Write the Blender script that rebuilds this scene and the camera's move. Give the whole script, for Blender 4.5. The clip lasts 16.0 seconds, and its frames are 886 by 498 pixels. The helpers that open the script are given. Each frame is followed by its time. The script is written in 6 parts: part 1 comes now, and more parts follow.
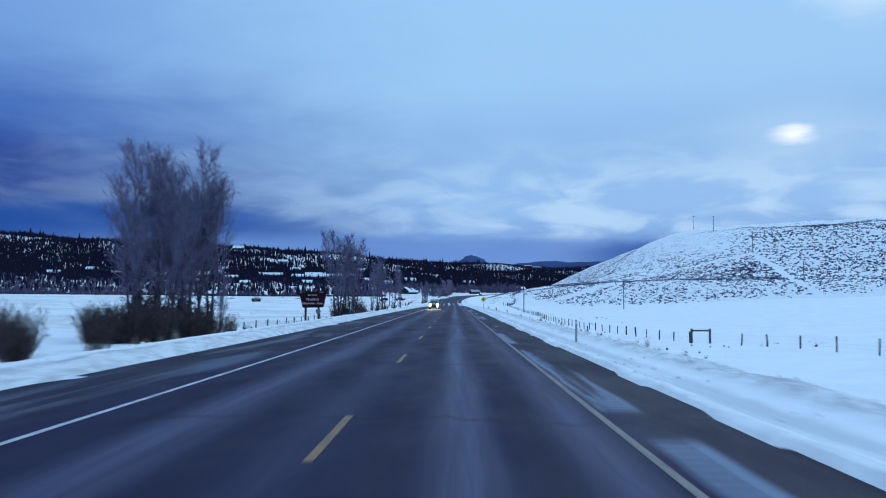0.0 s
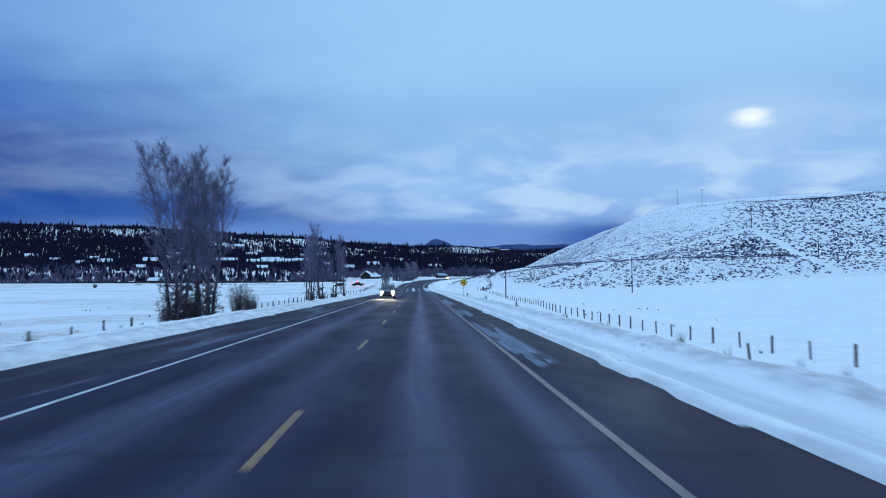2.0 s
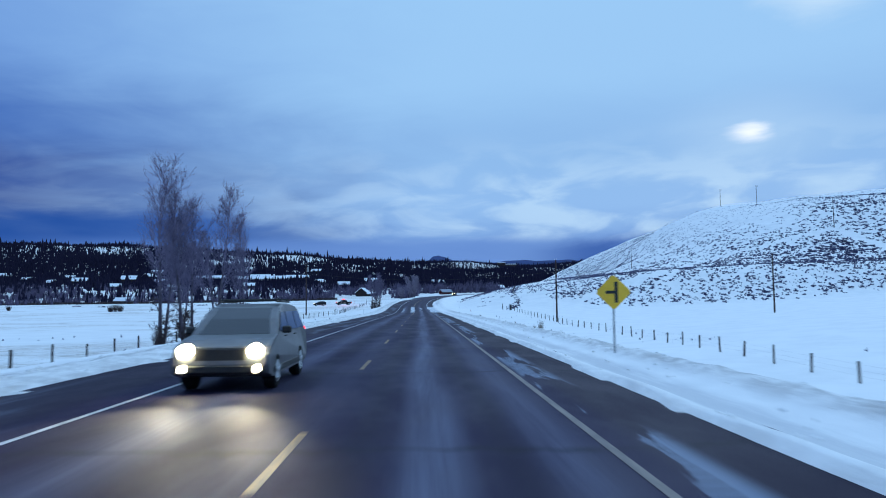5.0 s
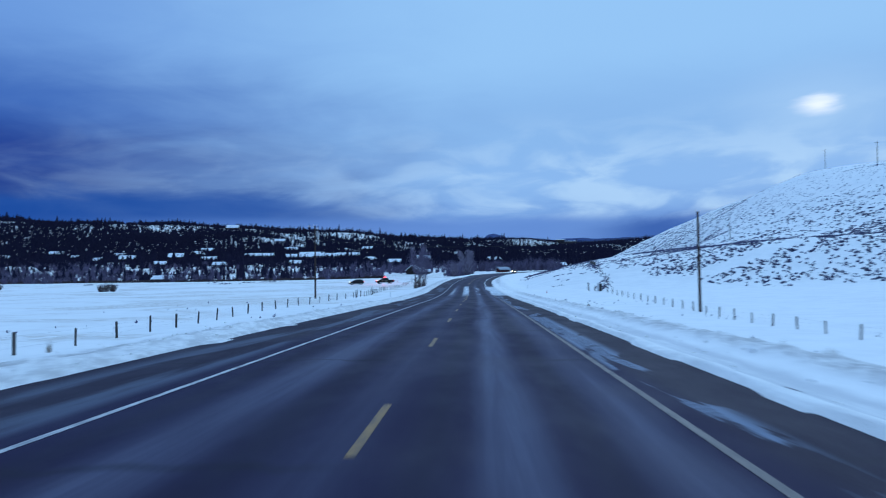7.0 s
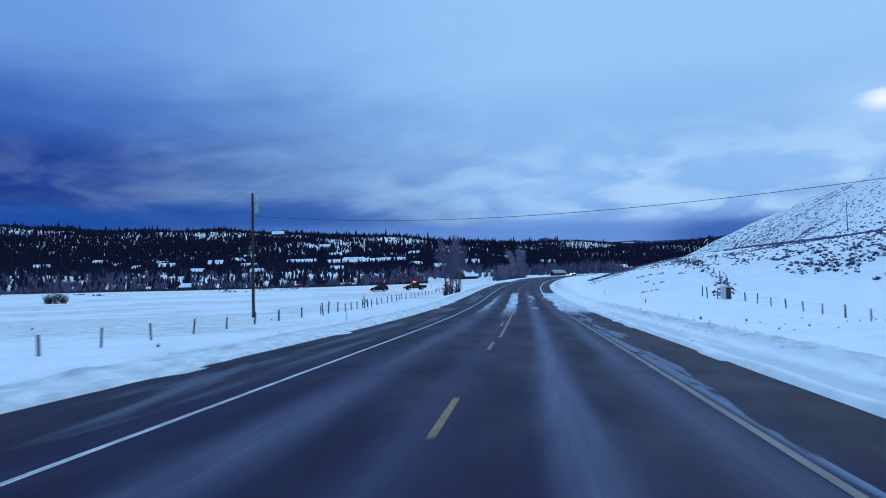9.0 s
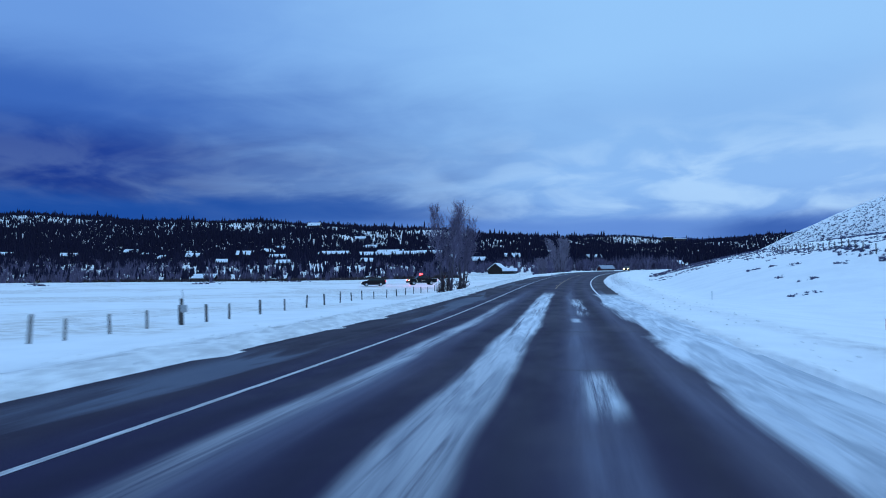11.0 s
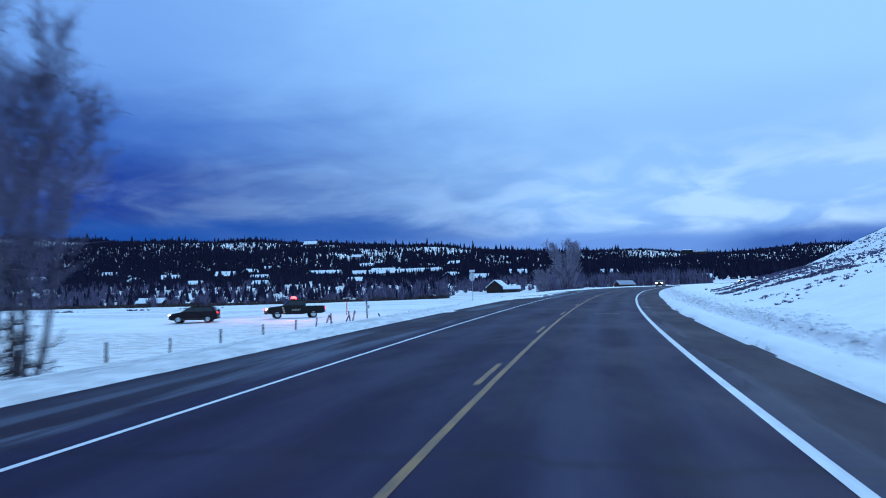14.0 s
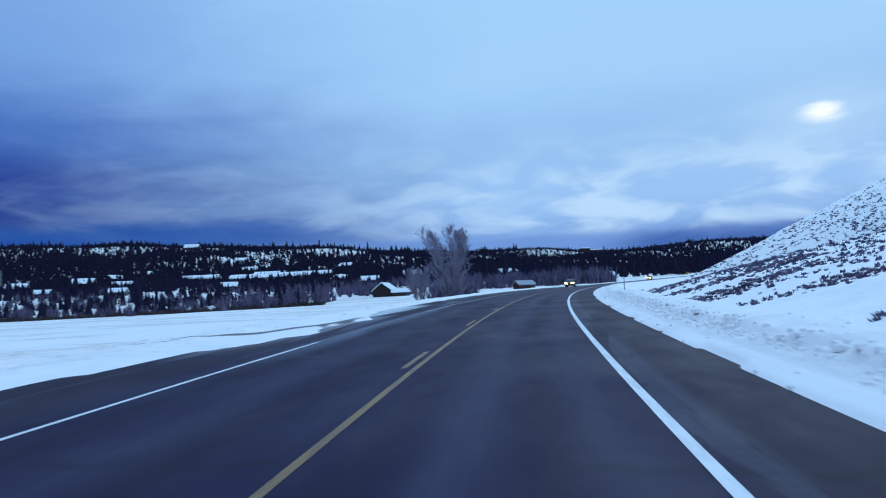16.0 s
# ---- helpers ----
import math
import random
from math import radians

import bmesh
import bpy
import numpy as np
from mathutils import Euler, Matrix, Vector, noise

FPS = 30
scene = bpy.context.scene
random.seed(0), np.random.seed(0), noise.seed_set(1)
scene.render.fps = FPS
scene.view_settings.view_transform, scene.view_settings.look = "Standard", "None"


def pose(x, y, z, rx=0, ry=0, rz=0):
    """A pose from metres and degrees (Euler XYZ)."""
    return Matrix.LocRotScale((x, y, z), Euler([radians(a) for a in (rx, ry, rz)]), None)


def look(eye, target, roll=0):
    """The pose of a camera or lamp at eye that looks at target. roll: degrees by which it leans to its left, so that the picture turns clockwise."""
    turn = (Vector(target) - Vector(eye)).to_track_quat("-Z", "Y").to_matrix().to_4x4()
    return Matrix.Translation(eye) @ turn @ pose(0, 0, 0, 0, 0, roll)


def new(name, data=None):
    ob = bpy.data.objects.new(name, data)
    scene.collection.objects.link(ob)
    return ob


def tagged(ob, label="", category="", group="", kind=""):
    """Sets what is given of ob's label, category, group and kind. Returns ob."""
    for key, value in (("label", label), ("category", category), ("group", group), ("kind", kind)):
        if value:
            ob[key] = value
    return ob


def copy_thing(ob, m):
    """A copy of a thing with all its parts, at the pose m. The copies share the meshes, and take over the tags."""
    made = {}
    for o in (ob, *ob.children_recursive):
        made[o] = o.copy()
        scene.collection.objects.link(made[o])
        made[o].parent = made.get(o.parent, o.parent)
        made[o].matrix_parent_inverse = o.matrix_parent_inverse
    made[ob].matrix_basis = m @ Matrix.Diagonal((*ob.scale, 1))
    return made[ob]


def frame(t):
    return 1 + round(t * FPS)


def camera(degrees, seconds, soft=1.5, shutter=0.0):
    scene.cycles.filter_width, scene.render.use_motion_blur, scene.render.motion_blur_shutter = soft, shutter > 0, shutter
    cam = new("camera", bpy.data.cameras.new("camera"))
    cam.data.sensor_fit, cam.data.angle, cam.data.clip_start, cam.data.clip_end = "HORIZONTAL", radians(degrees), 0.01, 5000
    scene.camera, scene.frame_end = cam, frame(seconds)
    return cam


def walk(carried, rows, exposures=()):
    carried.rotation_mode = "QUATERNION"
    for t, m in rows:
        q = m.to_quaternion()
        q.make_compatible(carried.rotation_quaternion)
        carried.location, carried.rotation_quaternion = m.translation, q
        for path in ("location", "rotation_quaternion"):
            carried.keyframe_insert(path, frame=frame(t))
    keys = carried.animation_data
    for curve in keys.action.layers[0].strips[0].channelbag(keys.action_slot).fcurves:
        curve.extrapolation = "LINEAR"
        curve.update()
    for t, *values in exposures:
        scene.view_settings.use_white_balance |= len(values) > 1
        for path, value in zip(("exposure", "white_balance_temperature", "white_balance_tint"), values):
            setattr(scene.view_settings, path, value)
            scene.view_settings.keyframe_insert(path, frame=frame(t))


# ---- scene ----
cam = camera(62.25, 16.0, soft=1.0, shutter=0.35)


def aim(x, y, z, yaw, pitch, roll):
    """The camera's pose at a place, turned left by yaw from +y, up by pitch and leaning by roll, in degrees."""
    a, b = radians(yaw), radians(pitch)
    ahead = Vector((-math.sin(a) * math.cos(b), math.cos(a) * math.cos(b), math.sin(b)))
    return look((x, y, z), Vector((x, y, z)) + ahead, roll)


# seconds, place, yaw, pitch, roll
DRIVE = [
    (0, 1.496, 2.388, 1.655, 0.916, 4.034, 0.553),
    (0.5, 1.519, 15.153, 1.641, 0.028, 2.836, 0.896),
    (1, 1.412, 27.572, 1.640, -0.904, 2.117, 0.704),
    (1.5, 1.507, 39.899, 1.649, -1.210, 1.463, 0.234),
    (2, 1.563, 52.098, 1.670, -1.818, 2.836, -0.153),
    (2.5, 1.589, 64.430, 1.692, -1.980, 3.838, -0.171),
    (3, 1.620, 76.743, 1.712, -2.053, 3.920, -0.311),
    (3.5, 1.612, 89.128, 1.730, -1.877, 4.158, -0.568),
    (3.7, 1.707, 94.016, 1.736, -1.836, 4.324, -0.848),
    (5.8, 1.346, 144.566, 1.752, -1.381, 4.128, -0.457),
    (6, 1.313, 149.400, 1.748, -1.051, 4.126, -0.249),
    (6.5, 1.345, 161.545, 1.736, -0.101, 3.491, -0.336),
    (7, 1.245, 173.628, 1.722, 2.600, 2.582, -0.718),
    (7.5, 1.280, 185.488, 1.706, 7.285, 1.744, -0.999),
    (8, 1.201, 197.400, 1.690, 6.671, 1.782, -1.302),
    (8.2, 1.136, 202.166, 1.683, 6.387, 2.010, -1.513),
    (10.3, 1.153, 251.970, 1.528, 8.691, 3.835, -0.412),
    (10.5, 1.097, 256.736, 1.516, 9.295, 3.062, -0.417),
    (11, 1.158, 268.692, 1.524, 10.045, 2.756, -0.377),
    (11.5, 0.919, 280.740, 1.585, 10.927, 3.531, 0.459),
    (12, 0.769, 292.796, 1.701, 11.369, 3.650, 0.600),
    (12.5, 0.604, 304.796, 1.866, 11.317, 3.452, 0.381),
    (13, 0.581, 316.761, 2.066, 11.507, 3.676, 0.659),
    (13.5, 1.057, 328.752, 2.303, 11.736, 4.264, -0.759),
    (14, 1.045, 340.687, 2.574, 10.948, 4.272, -1.288),
    (14.5, 1.273, 352.417, 2.871, 9.569, 4.114, -1.140),
    (15, 1.700, 364.305, 3.189, 8.663, 4.620, -1.354),
    (15.5, 2.066, 375.983, 3.513, 6.751, 4.825, -1.684),
    (16, 2.648, 387.585, 3.846, 3.184, 4.179, -2.607),
]
# seconds, stops, kelvin, tint: the picture turns bluer in the middle of the drive
TONE = [(0, -0.08, 6180, 10), (3.7, -0.09, 6150, 10), (6, -0.12, 6020, 10), (7, -0.16, 5850, 10), (8.2, -0.15, 5780, 10), (10.5, -0.15, 5780, 10),
        (12, -0.16, 5480, 10), (13, -0.22, 5280, 10), (13.6, -0.02, 5430, 10), (14.5, 0.05, 5950, 10), (16, 0.02, 6300, 10)]
walk(cam, [(t, aim(*row)) for t, *row in DRIVE], TONE)

# ---- sky, sun ----
SUN_AZIMUTH, SUN_HEIGHT = 24.9, 11.9  # degrees to the right of +y, degrees up


def sky_world():
    w = bpy.data.worlds.new("dusk_sky")
    scene.world = w
    w.use_nodes = True
    nt = w.node_tree
    nt.nodes.clear()
    N, L = nt.nodes.new, nt.links.new

    def math_(op, a, b=None, c=None, clamp=False):
        n = N("ShaderNodeMath")
        n.operation, n.use_clamp = op, clamp
        for i, v in enumerate((a, b, c)):
            if v is None:
                continue
            if isinstance(v, (int, float)):
                n.inputs[i].default_value = v
            else:
                L(v, n.inputs[i])
        return n.outputs[0]

    def ramp(v, a, b, lo=0.0, hi=1.0, kind="SMOOTHSTEP"):
        n = N("ShaderNodeMapRange")
        n.interpolation_type = kind
        L(v, n.inputs[0])
        for i, k in enumerate((a, b, lo, hi)):
            n.inputs[i + 1].default_value = k
        return n.outputs[0]

    def mix(f, a, b):
        n = N("ShaderNodeMix")
        n.data_type = "RGBA"
        for sock, v in ((n.inputs[0], f), (n.inputs[6], a), (n.inputs[7], b)):
            if isinstance(v, tuple):
                sock.default_value = (*v, 1)
            elif isinstance(v, (int, float)):
                sock.default_value = v
            else:
                L(v, sock)
        return n.outputs[2]

    co = N("ShaderNodeTexCoord").outputs["Generated"]
    sep = N("ShaderNodeSeparateXYZ")
    L(co, sep.inputs[0])
    x, y, z = sep.outputs
    up = math_("MAXIMUM", z, 0.0)
    side = math_("ARCTAN2", x, y)  # radians to the right of +y
    # cloud deck seen in perspective
    flat = math_("ADD", up, 0.10)
    comb = N("ShaderNodeCombineXYZ")
    L(math_("DIVIDE", x, flat), comb.inputs[0])
    L(math_("MULTIPLY", math_("DIVIDE", y, flat), 1.0), comb.inputs[1])

    def clouds(scale, detail, rough, off, stretch=1.0):
        m = N("ShaderNodeMapping")
        m.inputs["Location"].default_value = (off, off * 0.7, 0)
        m.inputs["Scale"].default_value = (1.0, stretch, 1.0)
        L(comb.outputs[0], m.inputs[0])
        n = N("ShaderNodeTexNoise")
        n.inputs["Scale"].default_value, n.inputs["Detail"].default_value, n.inputs["Roughness"].default_value = scale, detail, rough
        n.inputs["Distortion"].default_value = 1.1
        L(m.outputs[0], n.inputs["Vector"])
        return n.outputs["Fac"]

    big, small = clouds(0.30, 4, 0.5, 3.1, 1.0), clouds(1.0, 6, 0.55, 7.7, 1.3)
    # soft rolls lying along the horizon
    rolls = N("ShaderNodeCombineXYZ")
    L(math_("MULTIPLY", side, 4.2), rolls.inputs[0])
    L(math_("MULTIPLY", up, 15.0), rolls.inputs[1])
    roll = N("ShaderNodeTexNoise")
    roll.inputs["Scale"].default_value, roll.inputs["Detail"].default_value, roll.inputs["Roughness"].default_value = 1.0, 7, 0.58
    roll.inputs["Distortion"].default_value = 0.8
    L(rolls.outputs[0], roll.inputs["Vector"])
    roll = roll.outputs["Fac"]
    tex = math_("ADD", math_("MULTIPLY", big, 0.5), math_("ADD", math_("MULTIPLY", small, 0.25), math_("MULTIPLY", roll, 0.25)))
    tex = math_("SUBTRACT", tex, 0.5)

    def profile(stops, h):
        n = N("ShaderNodeValToRGB")
        n.color_ramp.interpolation = "EASE"
        e = n.color_ramp.elements
        while len(e) < len(stops):
            e.new(0.5)
        for k, (p, c) in zip(e, stops):
            k.position, k.color = p, (*c, 1)
        L(h, n.inputs[0])
        return n.outputs[0]

    # heavy and dark low in the west, thin and pale towards the sun
    h = math_("ADD", up, math_("MULTIPLY", tex, 0.13))
    west_col = profile(SKY_WEST, h)
    east_col = profile(SKY_EAST, h)
    across = ramp(math_("ADD", side, math_("MULTIPLY", tex, 0.8)), -0.68, 0.03)
    col = mix(across, west_col, east_col)
    # pale billows along the lower edge of the deck, sharper towards the east
    bill = N("ShaderNodeCombineXYZ")
    L(math_("MULTIPLY", side, 9.0), bill.inputs[0])
    L(math_("MULTIPLY", up, 27.0), bill.inputs[1])
    puff = N("ShaderNodeTexNoise")
    puff.inputs["Scale"].default_value, puff.inputs["Detail"].default_value, puff.inputs["Roughness"].default_value = 1.0, 6, 0.5
    puff.inputs["Distortion"].default_value = 0.5
    L(bill.outputs[0], puff.inputs["Vector"])
    puff = puff.outputs["Fac"]
    belt = math_("MULTIPLY", ramp(up, 0.24, 0.13), ramp(up, 0.075, 0.095))
    bright = math_("MULTIPLY", math_("MULTIPLY", belt, ramp(puff, 0.40, 0.64)), ramp(side, -0.34, 0.22, 0.12, 0.75))
    col = mix(bright, col, SKY_BRIGHT)
    # blue bars of shade below them, and a pale slit along the horizon
    edge = math_("ADD", up, math_("MULTIPLY", math_("SUBTRACT", roll, 0.5), 0.06))
    over = ramp(math_("ADD", edge, ramp(side, -0.35, 0.10, -0.030, 0.012)), 0.100, 0.074)
    beneath = ramp(math_("ADD", up, ramp(side, 0.0, 0.2, 0.0, 0.03)), 0.070, 0.082)
    bar = math_("MULTIPLY", math_("MULTIPLY", over, beneath), math_("ADD", ramp(side, -0.32, -0.08, 0.80, 0.10), ramp(side, 0.11, 0.24, 0.0, 0.72)))
    col = mix(bar, col, SKY_DARK)
    slit = math_("MULTIPLY", math_("MULTIPLY", ramp(up, 0.092, 0.078), ramp(side, -0.62, -0.25)), ramp(side, 0.22, 0.08))
    col = mix(math_("MULTIPLY", slit, 0.6), col, SKY_SLIT)
    # the hole that the sun shines through
    def gap(azimuth, height, wide, tall):
        """Distance from a break in the cloud, in its own size."""
        sa, sh = radians(azimuth), radians(height)
        n = N("ShaderNodeVectorMath")
        n.operation = "SUBTRACT"
        L(co, n.inputs[0])
        n.inputs[1].default_value = (math.sin(sa) * math.cos(sh), math.cos(sa) * math.cos(sh), math.sin(sh))
        m = N("ShaderNodeMapping")
        m.inputs["Rotation"].default_value = (0, 0, sa)
        m.inputs["Scale"].default_value = (wide, wide, tall)
        L(n.outputs[0], m.inputs[0])
        ln = N("ShaderNodeVectorMath")
        ln.operation = "LENGTH"
        L(m.outputs[0], ln.inputs[0])
        return ln.outputs["Value"]

    main = gap(SUN_AZIMUTH, SUN_HEIGHT, 60, 130)
    hole = ramp(math_("ADD", main, math_("MULTIPLY", math_("SUBTRACT", puff, 0.5), 4.0)), 2.2, 0.4)
    col = mix(math_("MULTIPLY", ramp(main, 9.0, 0.5), 0.35), col, SKY_BRIGHT)
    col = mix(hole, col, (1.0, 1.05, 1.1))
    thin_spot = ramp(math_("ADD", gap(30.0, 21.0, 26, 40), math_("MULTIPLY", math_("SUBTRACT", roll, 0.5), 4.0)), 2.2, 0.2)
    col = mix(math_("MULTIPLY", thin_spot, 0.6), col, (0.72, 0.88, 1.0))
    # an overcast sky is brightest overhead
    top = ramp(up, 0.40, 0.95)
    col = mix(top, col, SKY_TOP)
    nish = N("ShaderNodeTexSky")
    nish.sky_type, nish.sun_disc = "NISHITA", False
    nish.sun_elevation, nish.sun_rotation = radians(SUN_HEIGHT), radians(SUN_AZIMUTH)
    thin = N("ShaderNodeMix")
    thin.data_type, thin.blend_type = "RGBA", "ADD"
    thin.inputs[0].default_value = 0.0004
    L(col, thin.inputs[6])
    L(nish.outputs[0], thin.inputs[7])
    bg = N("ShaderNodeBackground")
    L(thin.outputs[2], bg.inputs[0])
    bg.inputs[1].default_value = 1.0
    out = N("ShaderNodeOutputWorld")
    L(bg.outputs[0], out.inputs[0])


SKY_DARK = (0.018, 0.090, 0.38)
SKY_WEST = [(0.07, (0.014, 0.040, 0.22)), (0.16, (0.017, 0.052, 0.29)), (0.22, (0.060, 0.155, 0.49)), (0.31, (0.185, 0.36, 0.73)), (0.5, (0.28, 0.48, 0.82))]
SKY_EAST = [(0.07, (0.18, 0.34, 0.70)), (0.13, (0.31, 0.53, 0.86)), (0.20, (0.305, 0.53, 0.845)), (0.30, (0.365, 0.62, 0.92)), (0.5, (0.37, 0.64, 0.94))]
SKY_BRIGHT, SKY_SLIT, SKY_TOP = (0.55, 0.76, 0.96), (0.14, 0.28, 0.66), (0.58, 0.96, 1.50)
sky_world()

sun = new("sun", bpy.data.lights.new("sun", "SUN"))
sun.data.energy, sun.data.angle, sun.data.color = 0.35, radians(40), (0.62, 0.80, 1.0)
_a, _e = radians(SUN_AZIMUTH), radians(SUN_HEIGHT + 14)
sun.matrix_world = look((0, 0, 300), (-math.sin(_a) * math.cos(_e), -math.cos(_a) * math.cos(_e), 300 - math.sin(_e)))

# ---- materials ----
def material(name):
    m = bpy.data.materials.new(name)
    m.use_nodes = True
    nt = m.node_tree
    return m, nt, nt.nodes["Principled BSDF"]


def noise_node(nt, scale, detail=4, rough=0.55, coord="Object", stretch=(1, 1, 1), dist=0.0):
    tc, mp, n = nt.nodes.new("ShaderNodeTexCoord"), nt.nodes.new("ShaderNodeMapping"), nt.nodes.new("ShaderNodeTexNoise")
    mp.inputs["Scale"].default_value = stretch
    nt.links.new(tc.outputs[coord], mp.inputs[0])
    nt.links.new(mp.outputs[0], n.inputs["Vector"])
    n.inputs["Scale"].default_value, n.inputs["Detail"].default_value, n.inputs["Roughness"].default_value = scale, detail, rough
    n.inputs["Distortion"].default_value = dist
    return n.outputs["Fac"]


def mixed(nt, fac, a, b):
    n = nt.nodes.new("ShaderNodeMix")
    n.data_type = "RGBA"
    for sock, v in ((n.inputs[0], fac), (n.inputs[6], a), (n.inputs[7], b)):
        if isinstance(v, tuple):
            sock.default_value = (*v, 1)
        elif isinstance(v, (int, float)):
            sock.default_value = v
        else:
            nt.links.new(v, sock)
    return n.outputs[2]


def calc(nt, op, a, b=0.0, clamp=False):
    n = nt.nodes.new("ShaderNodeMath")
    n.operation, n.use_clamp = op, clamp
    for i, v in enumerate((a, b)):
        if isinstance(v, (int, float)):
            n.inputs[i].default_value = v
        else:
            nt.links.new(v, n.inputs[i])
    return n.outputs[0]


def ranged(nt, v, a, b, lo=0.0, hi=1.0):
    n = nt.nodes.new("ShaderNodeMapRange")
    n.interpolation_type = "SMOOTHSTEP"
    nt.links.new(v, n.inputs[0])
    for i, k in enumerate((a, b, lo, hi)):
        n.inputs[i + 1].default_value = k
    return n.outputs[0]


def bumped(nt, bsdf, height, strength=0.3, distance=0.02):
    b = nt.nodes.new("ShaderNodeBump")
    b.inputs["Strength"].default_value, b.inputs["Distance"].default_value = strength, distance
    nt.links.new(height, b.inputs["Height"])
    nt.links.new(b.outputs[0], bsdf.inputs["Normal"])


def plain(name, a, b, scale=6.0, rough=0.7, metal=0.0, bump=0.2, distance=0.01, stretch=(1, 1, 1), vary=0.0):
    """A surface of two tones, with grain, and a shift from piece to piece."""
    m, nt, p = material(name)
    f = noise_node(nt, scale, 6, 0.6, stretch=stretch)
    col = mixed(nt, ranged(nt, f, 0.3, 0.7), a, b)
    if vary:
        oi = nt.nodes.new("ShaderNodeObjectInfo")
        hs = nt.nodes.new("ShaderNodeHueSaturation")
        nt.links.new(ranged(nt, oi.outputs["Random"], 0, 1, 1 - vary, 1 + vary), hs.inputs["Value"])
        nt.links.new(col, hs.inputs["Color"])
        col = hs.outputs[0]
    nt.links.new(col, p.inputs["Base Color"])
    p.inputs["Roughness"].default_value, p.inputs["Metallic"].default_value = rough, metal
    if rough > 0.8:
        p.inputs["Specular IOR Level"].default_value = 0.1
    if bump:
        bumped(nt, p, noise_node(nt, scale * 4, 5, 0.6, stretch=stretch), bump, distance)
    return m


def glowing(name, colour, strength):
    m, nt, p = material(name)
    p.inputs["Base Color"].default_value = (*colour, 1)
    p.inputs["Emission Color"].default_value, p.inputs["Emission Strength"].default_value = (*colour, 1), strength
    return m


def snow_material():
    m, nt, p = material("snow")
    fine, mid, wide = noise_node(nt, 3.0, 8, 0.65), noise_node(nt, 0.35, 5, 0.6), noise_node(nt, 0.035, 5, 0.6, dist=1.0)
    col = mixed(nt, ranged(nt, mid, 0.35, 0.7), (0.88, 0.86, 0.825), (0.815, 0.80, 0.775))
    # straw that shows through where the wind has thinned the cover
    straw = calc(nt, "MULTIPLY", ranged(nt, wide, 0.46, 0.58), ranged(nt, noise_node(nt, 1.6, 7, 0.7, stretch=(0.5, 1.5, 1)), 0.42, 0.58))
    # plough dirt along the road's edge
    uv = nt.nodes.new("ShaderNodeUVMap")
    s = nt.nodes.new("ShaderNodeSeparateXYZ")
    nt.links.new(uv.outputs[0], s.inputs[0])
    o = s.outputs[0]
    straw = calc(nt, "MULTIPLY", straw, ranged(nt, o, -10, -18))
    col = mixed(nt, calc(nt, "MULTIPLY", straw, 0.62), col, (0.42, 0.35, 0.27))
    near = calc(nt, "ADD", calc(nt, "MULTIPLY", calc(nt, "MULTIPLY", ranged(nt, o, -9.2, -8.4), ranged(nt, o, -7.0, -7.7)), ranged(nt, s.outputs[1], 398, 380, 0.2, 1.0)), calc(nt, "MULTIPLY", calc(nt, "MULTIPLY", ranged(nt, o, 8.9, 8.2), ranged(nt, o, 7.0, 7.7)), ranged(nt, s.outputs[1], 300, 270, 0.25, 1.0)))
    near = calc(nt, "ADD", near, calc(nt, "ADD", calc(nt, "MULTIPLY", calc(nt, "MULTIPLY", ranged(nt, o, -7.6, -6.8), ranged(nt, o, -5, -6)), ranged(nt, s.outputs[1], 398, 380, 0.1, 0.8)), calc(nt, "MULTIPLY", calc(nt, "MULTIPLY", ranged(nt, o, 6.1, 5.5), ranged(nt, o, 4, 5)), 0.4)), True)
    clod = noise_node(nt, 2.2, 8, 0.72, stretch=(1.0, 0.45, 1))
    # the furrow on the right is tinted greyer than the snow beside it
    furrow = calc(nt, "MULTIPLY", calc(nt, "MULTIPLY", ranged(nt, o, 5.8, 6.0), ranged(nt, o, 6.9, 6.5)), calc(nt, "MULTIPLY", ranged(nt, s.outputs[1], 290, 260), ranged(nt, noise_node(nt, 0.5, 6, 0.65, stretch=(2.5, 0.25, 1)), 0.25, 0.55)))
    col = mixed(nt, calc(nt, "MULTIPLY", furrow, 0.60), col, (0.46, 0.46, 0.48))
    dirt = calc(nt, "MULTIPLY", near, ranged(nt, clod, 0.36, 0.62))
    # the broken shelf of ploughed snow inside the bend
    shelf = calc(nt, "MULTIPLY", calc(nt, "MULTIPLY", ranged(nt, o, 6.35, 6.65), ranged(nt, o, 7.7, 7.1)), ranged(nt, s.outputs[1], 335, 360))
    col = mixed(nt, calc(nt, "MULTIPLY", shelf, ranged(nt, noise_node(nt, 1.3, 8, 0.7), 0.3, 0.6, 0.10, 0.5)), col, (0.60, 0.59, 0.60))
    near = calc(nt, "ADD", near, calc(nt, "MULTIPLY", shelf, 0.9), True)
    # a bare streak where a side track's edge comes through the snow
    mid_o = calc(nt, "ADD", ranged(nt, s.outputs[1], 405.5, 411.5, -10.4, -6.6), ranged(nt, s.outputs[1], 410.5, 418, 0.0, 1.1))
    off = calc(nt, "ABSOLUTE", calc(nt, "SUBTRACT", o, mid_o))
    bare = calc(nt, "MULTIPLY", ranged(nt, off, 0.30, 0.10), ranged(nt, s.outputs[1], 406.0, 410.0))
    bare = calc(nt, "MULTIPLY", bare, ranged(nt, s.outputs[1], 422, 418))
    col = mixed(nt, calc(nt, "MULTIPLY", dirt, 0.55), col, (0.25, 0.23, 0.225))
    col = mixed(nt, calc(nt, "MULTIPLY", bare, 0.9), col, (0.06, 0.052, 0.065))
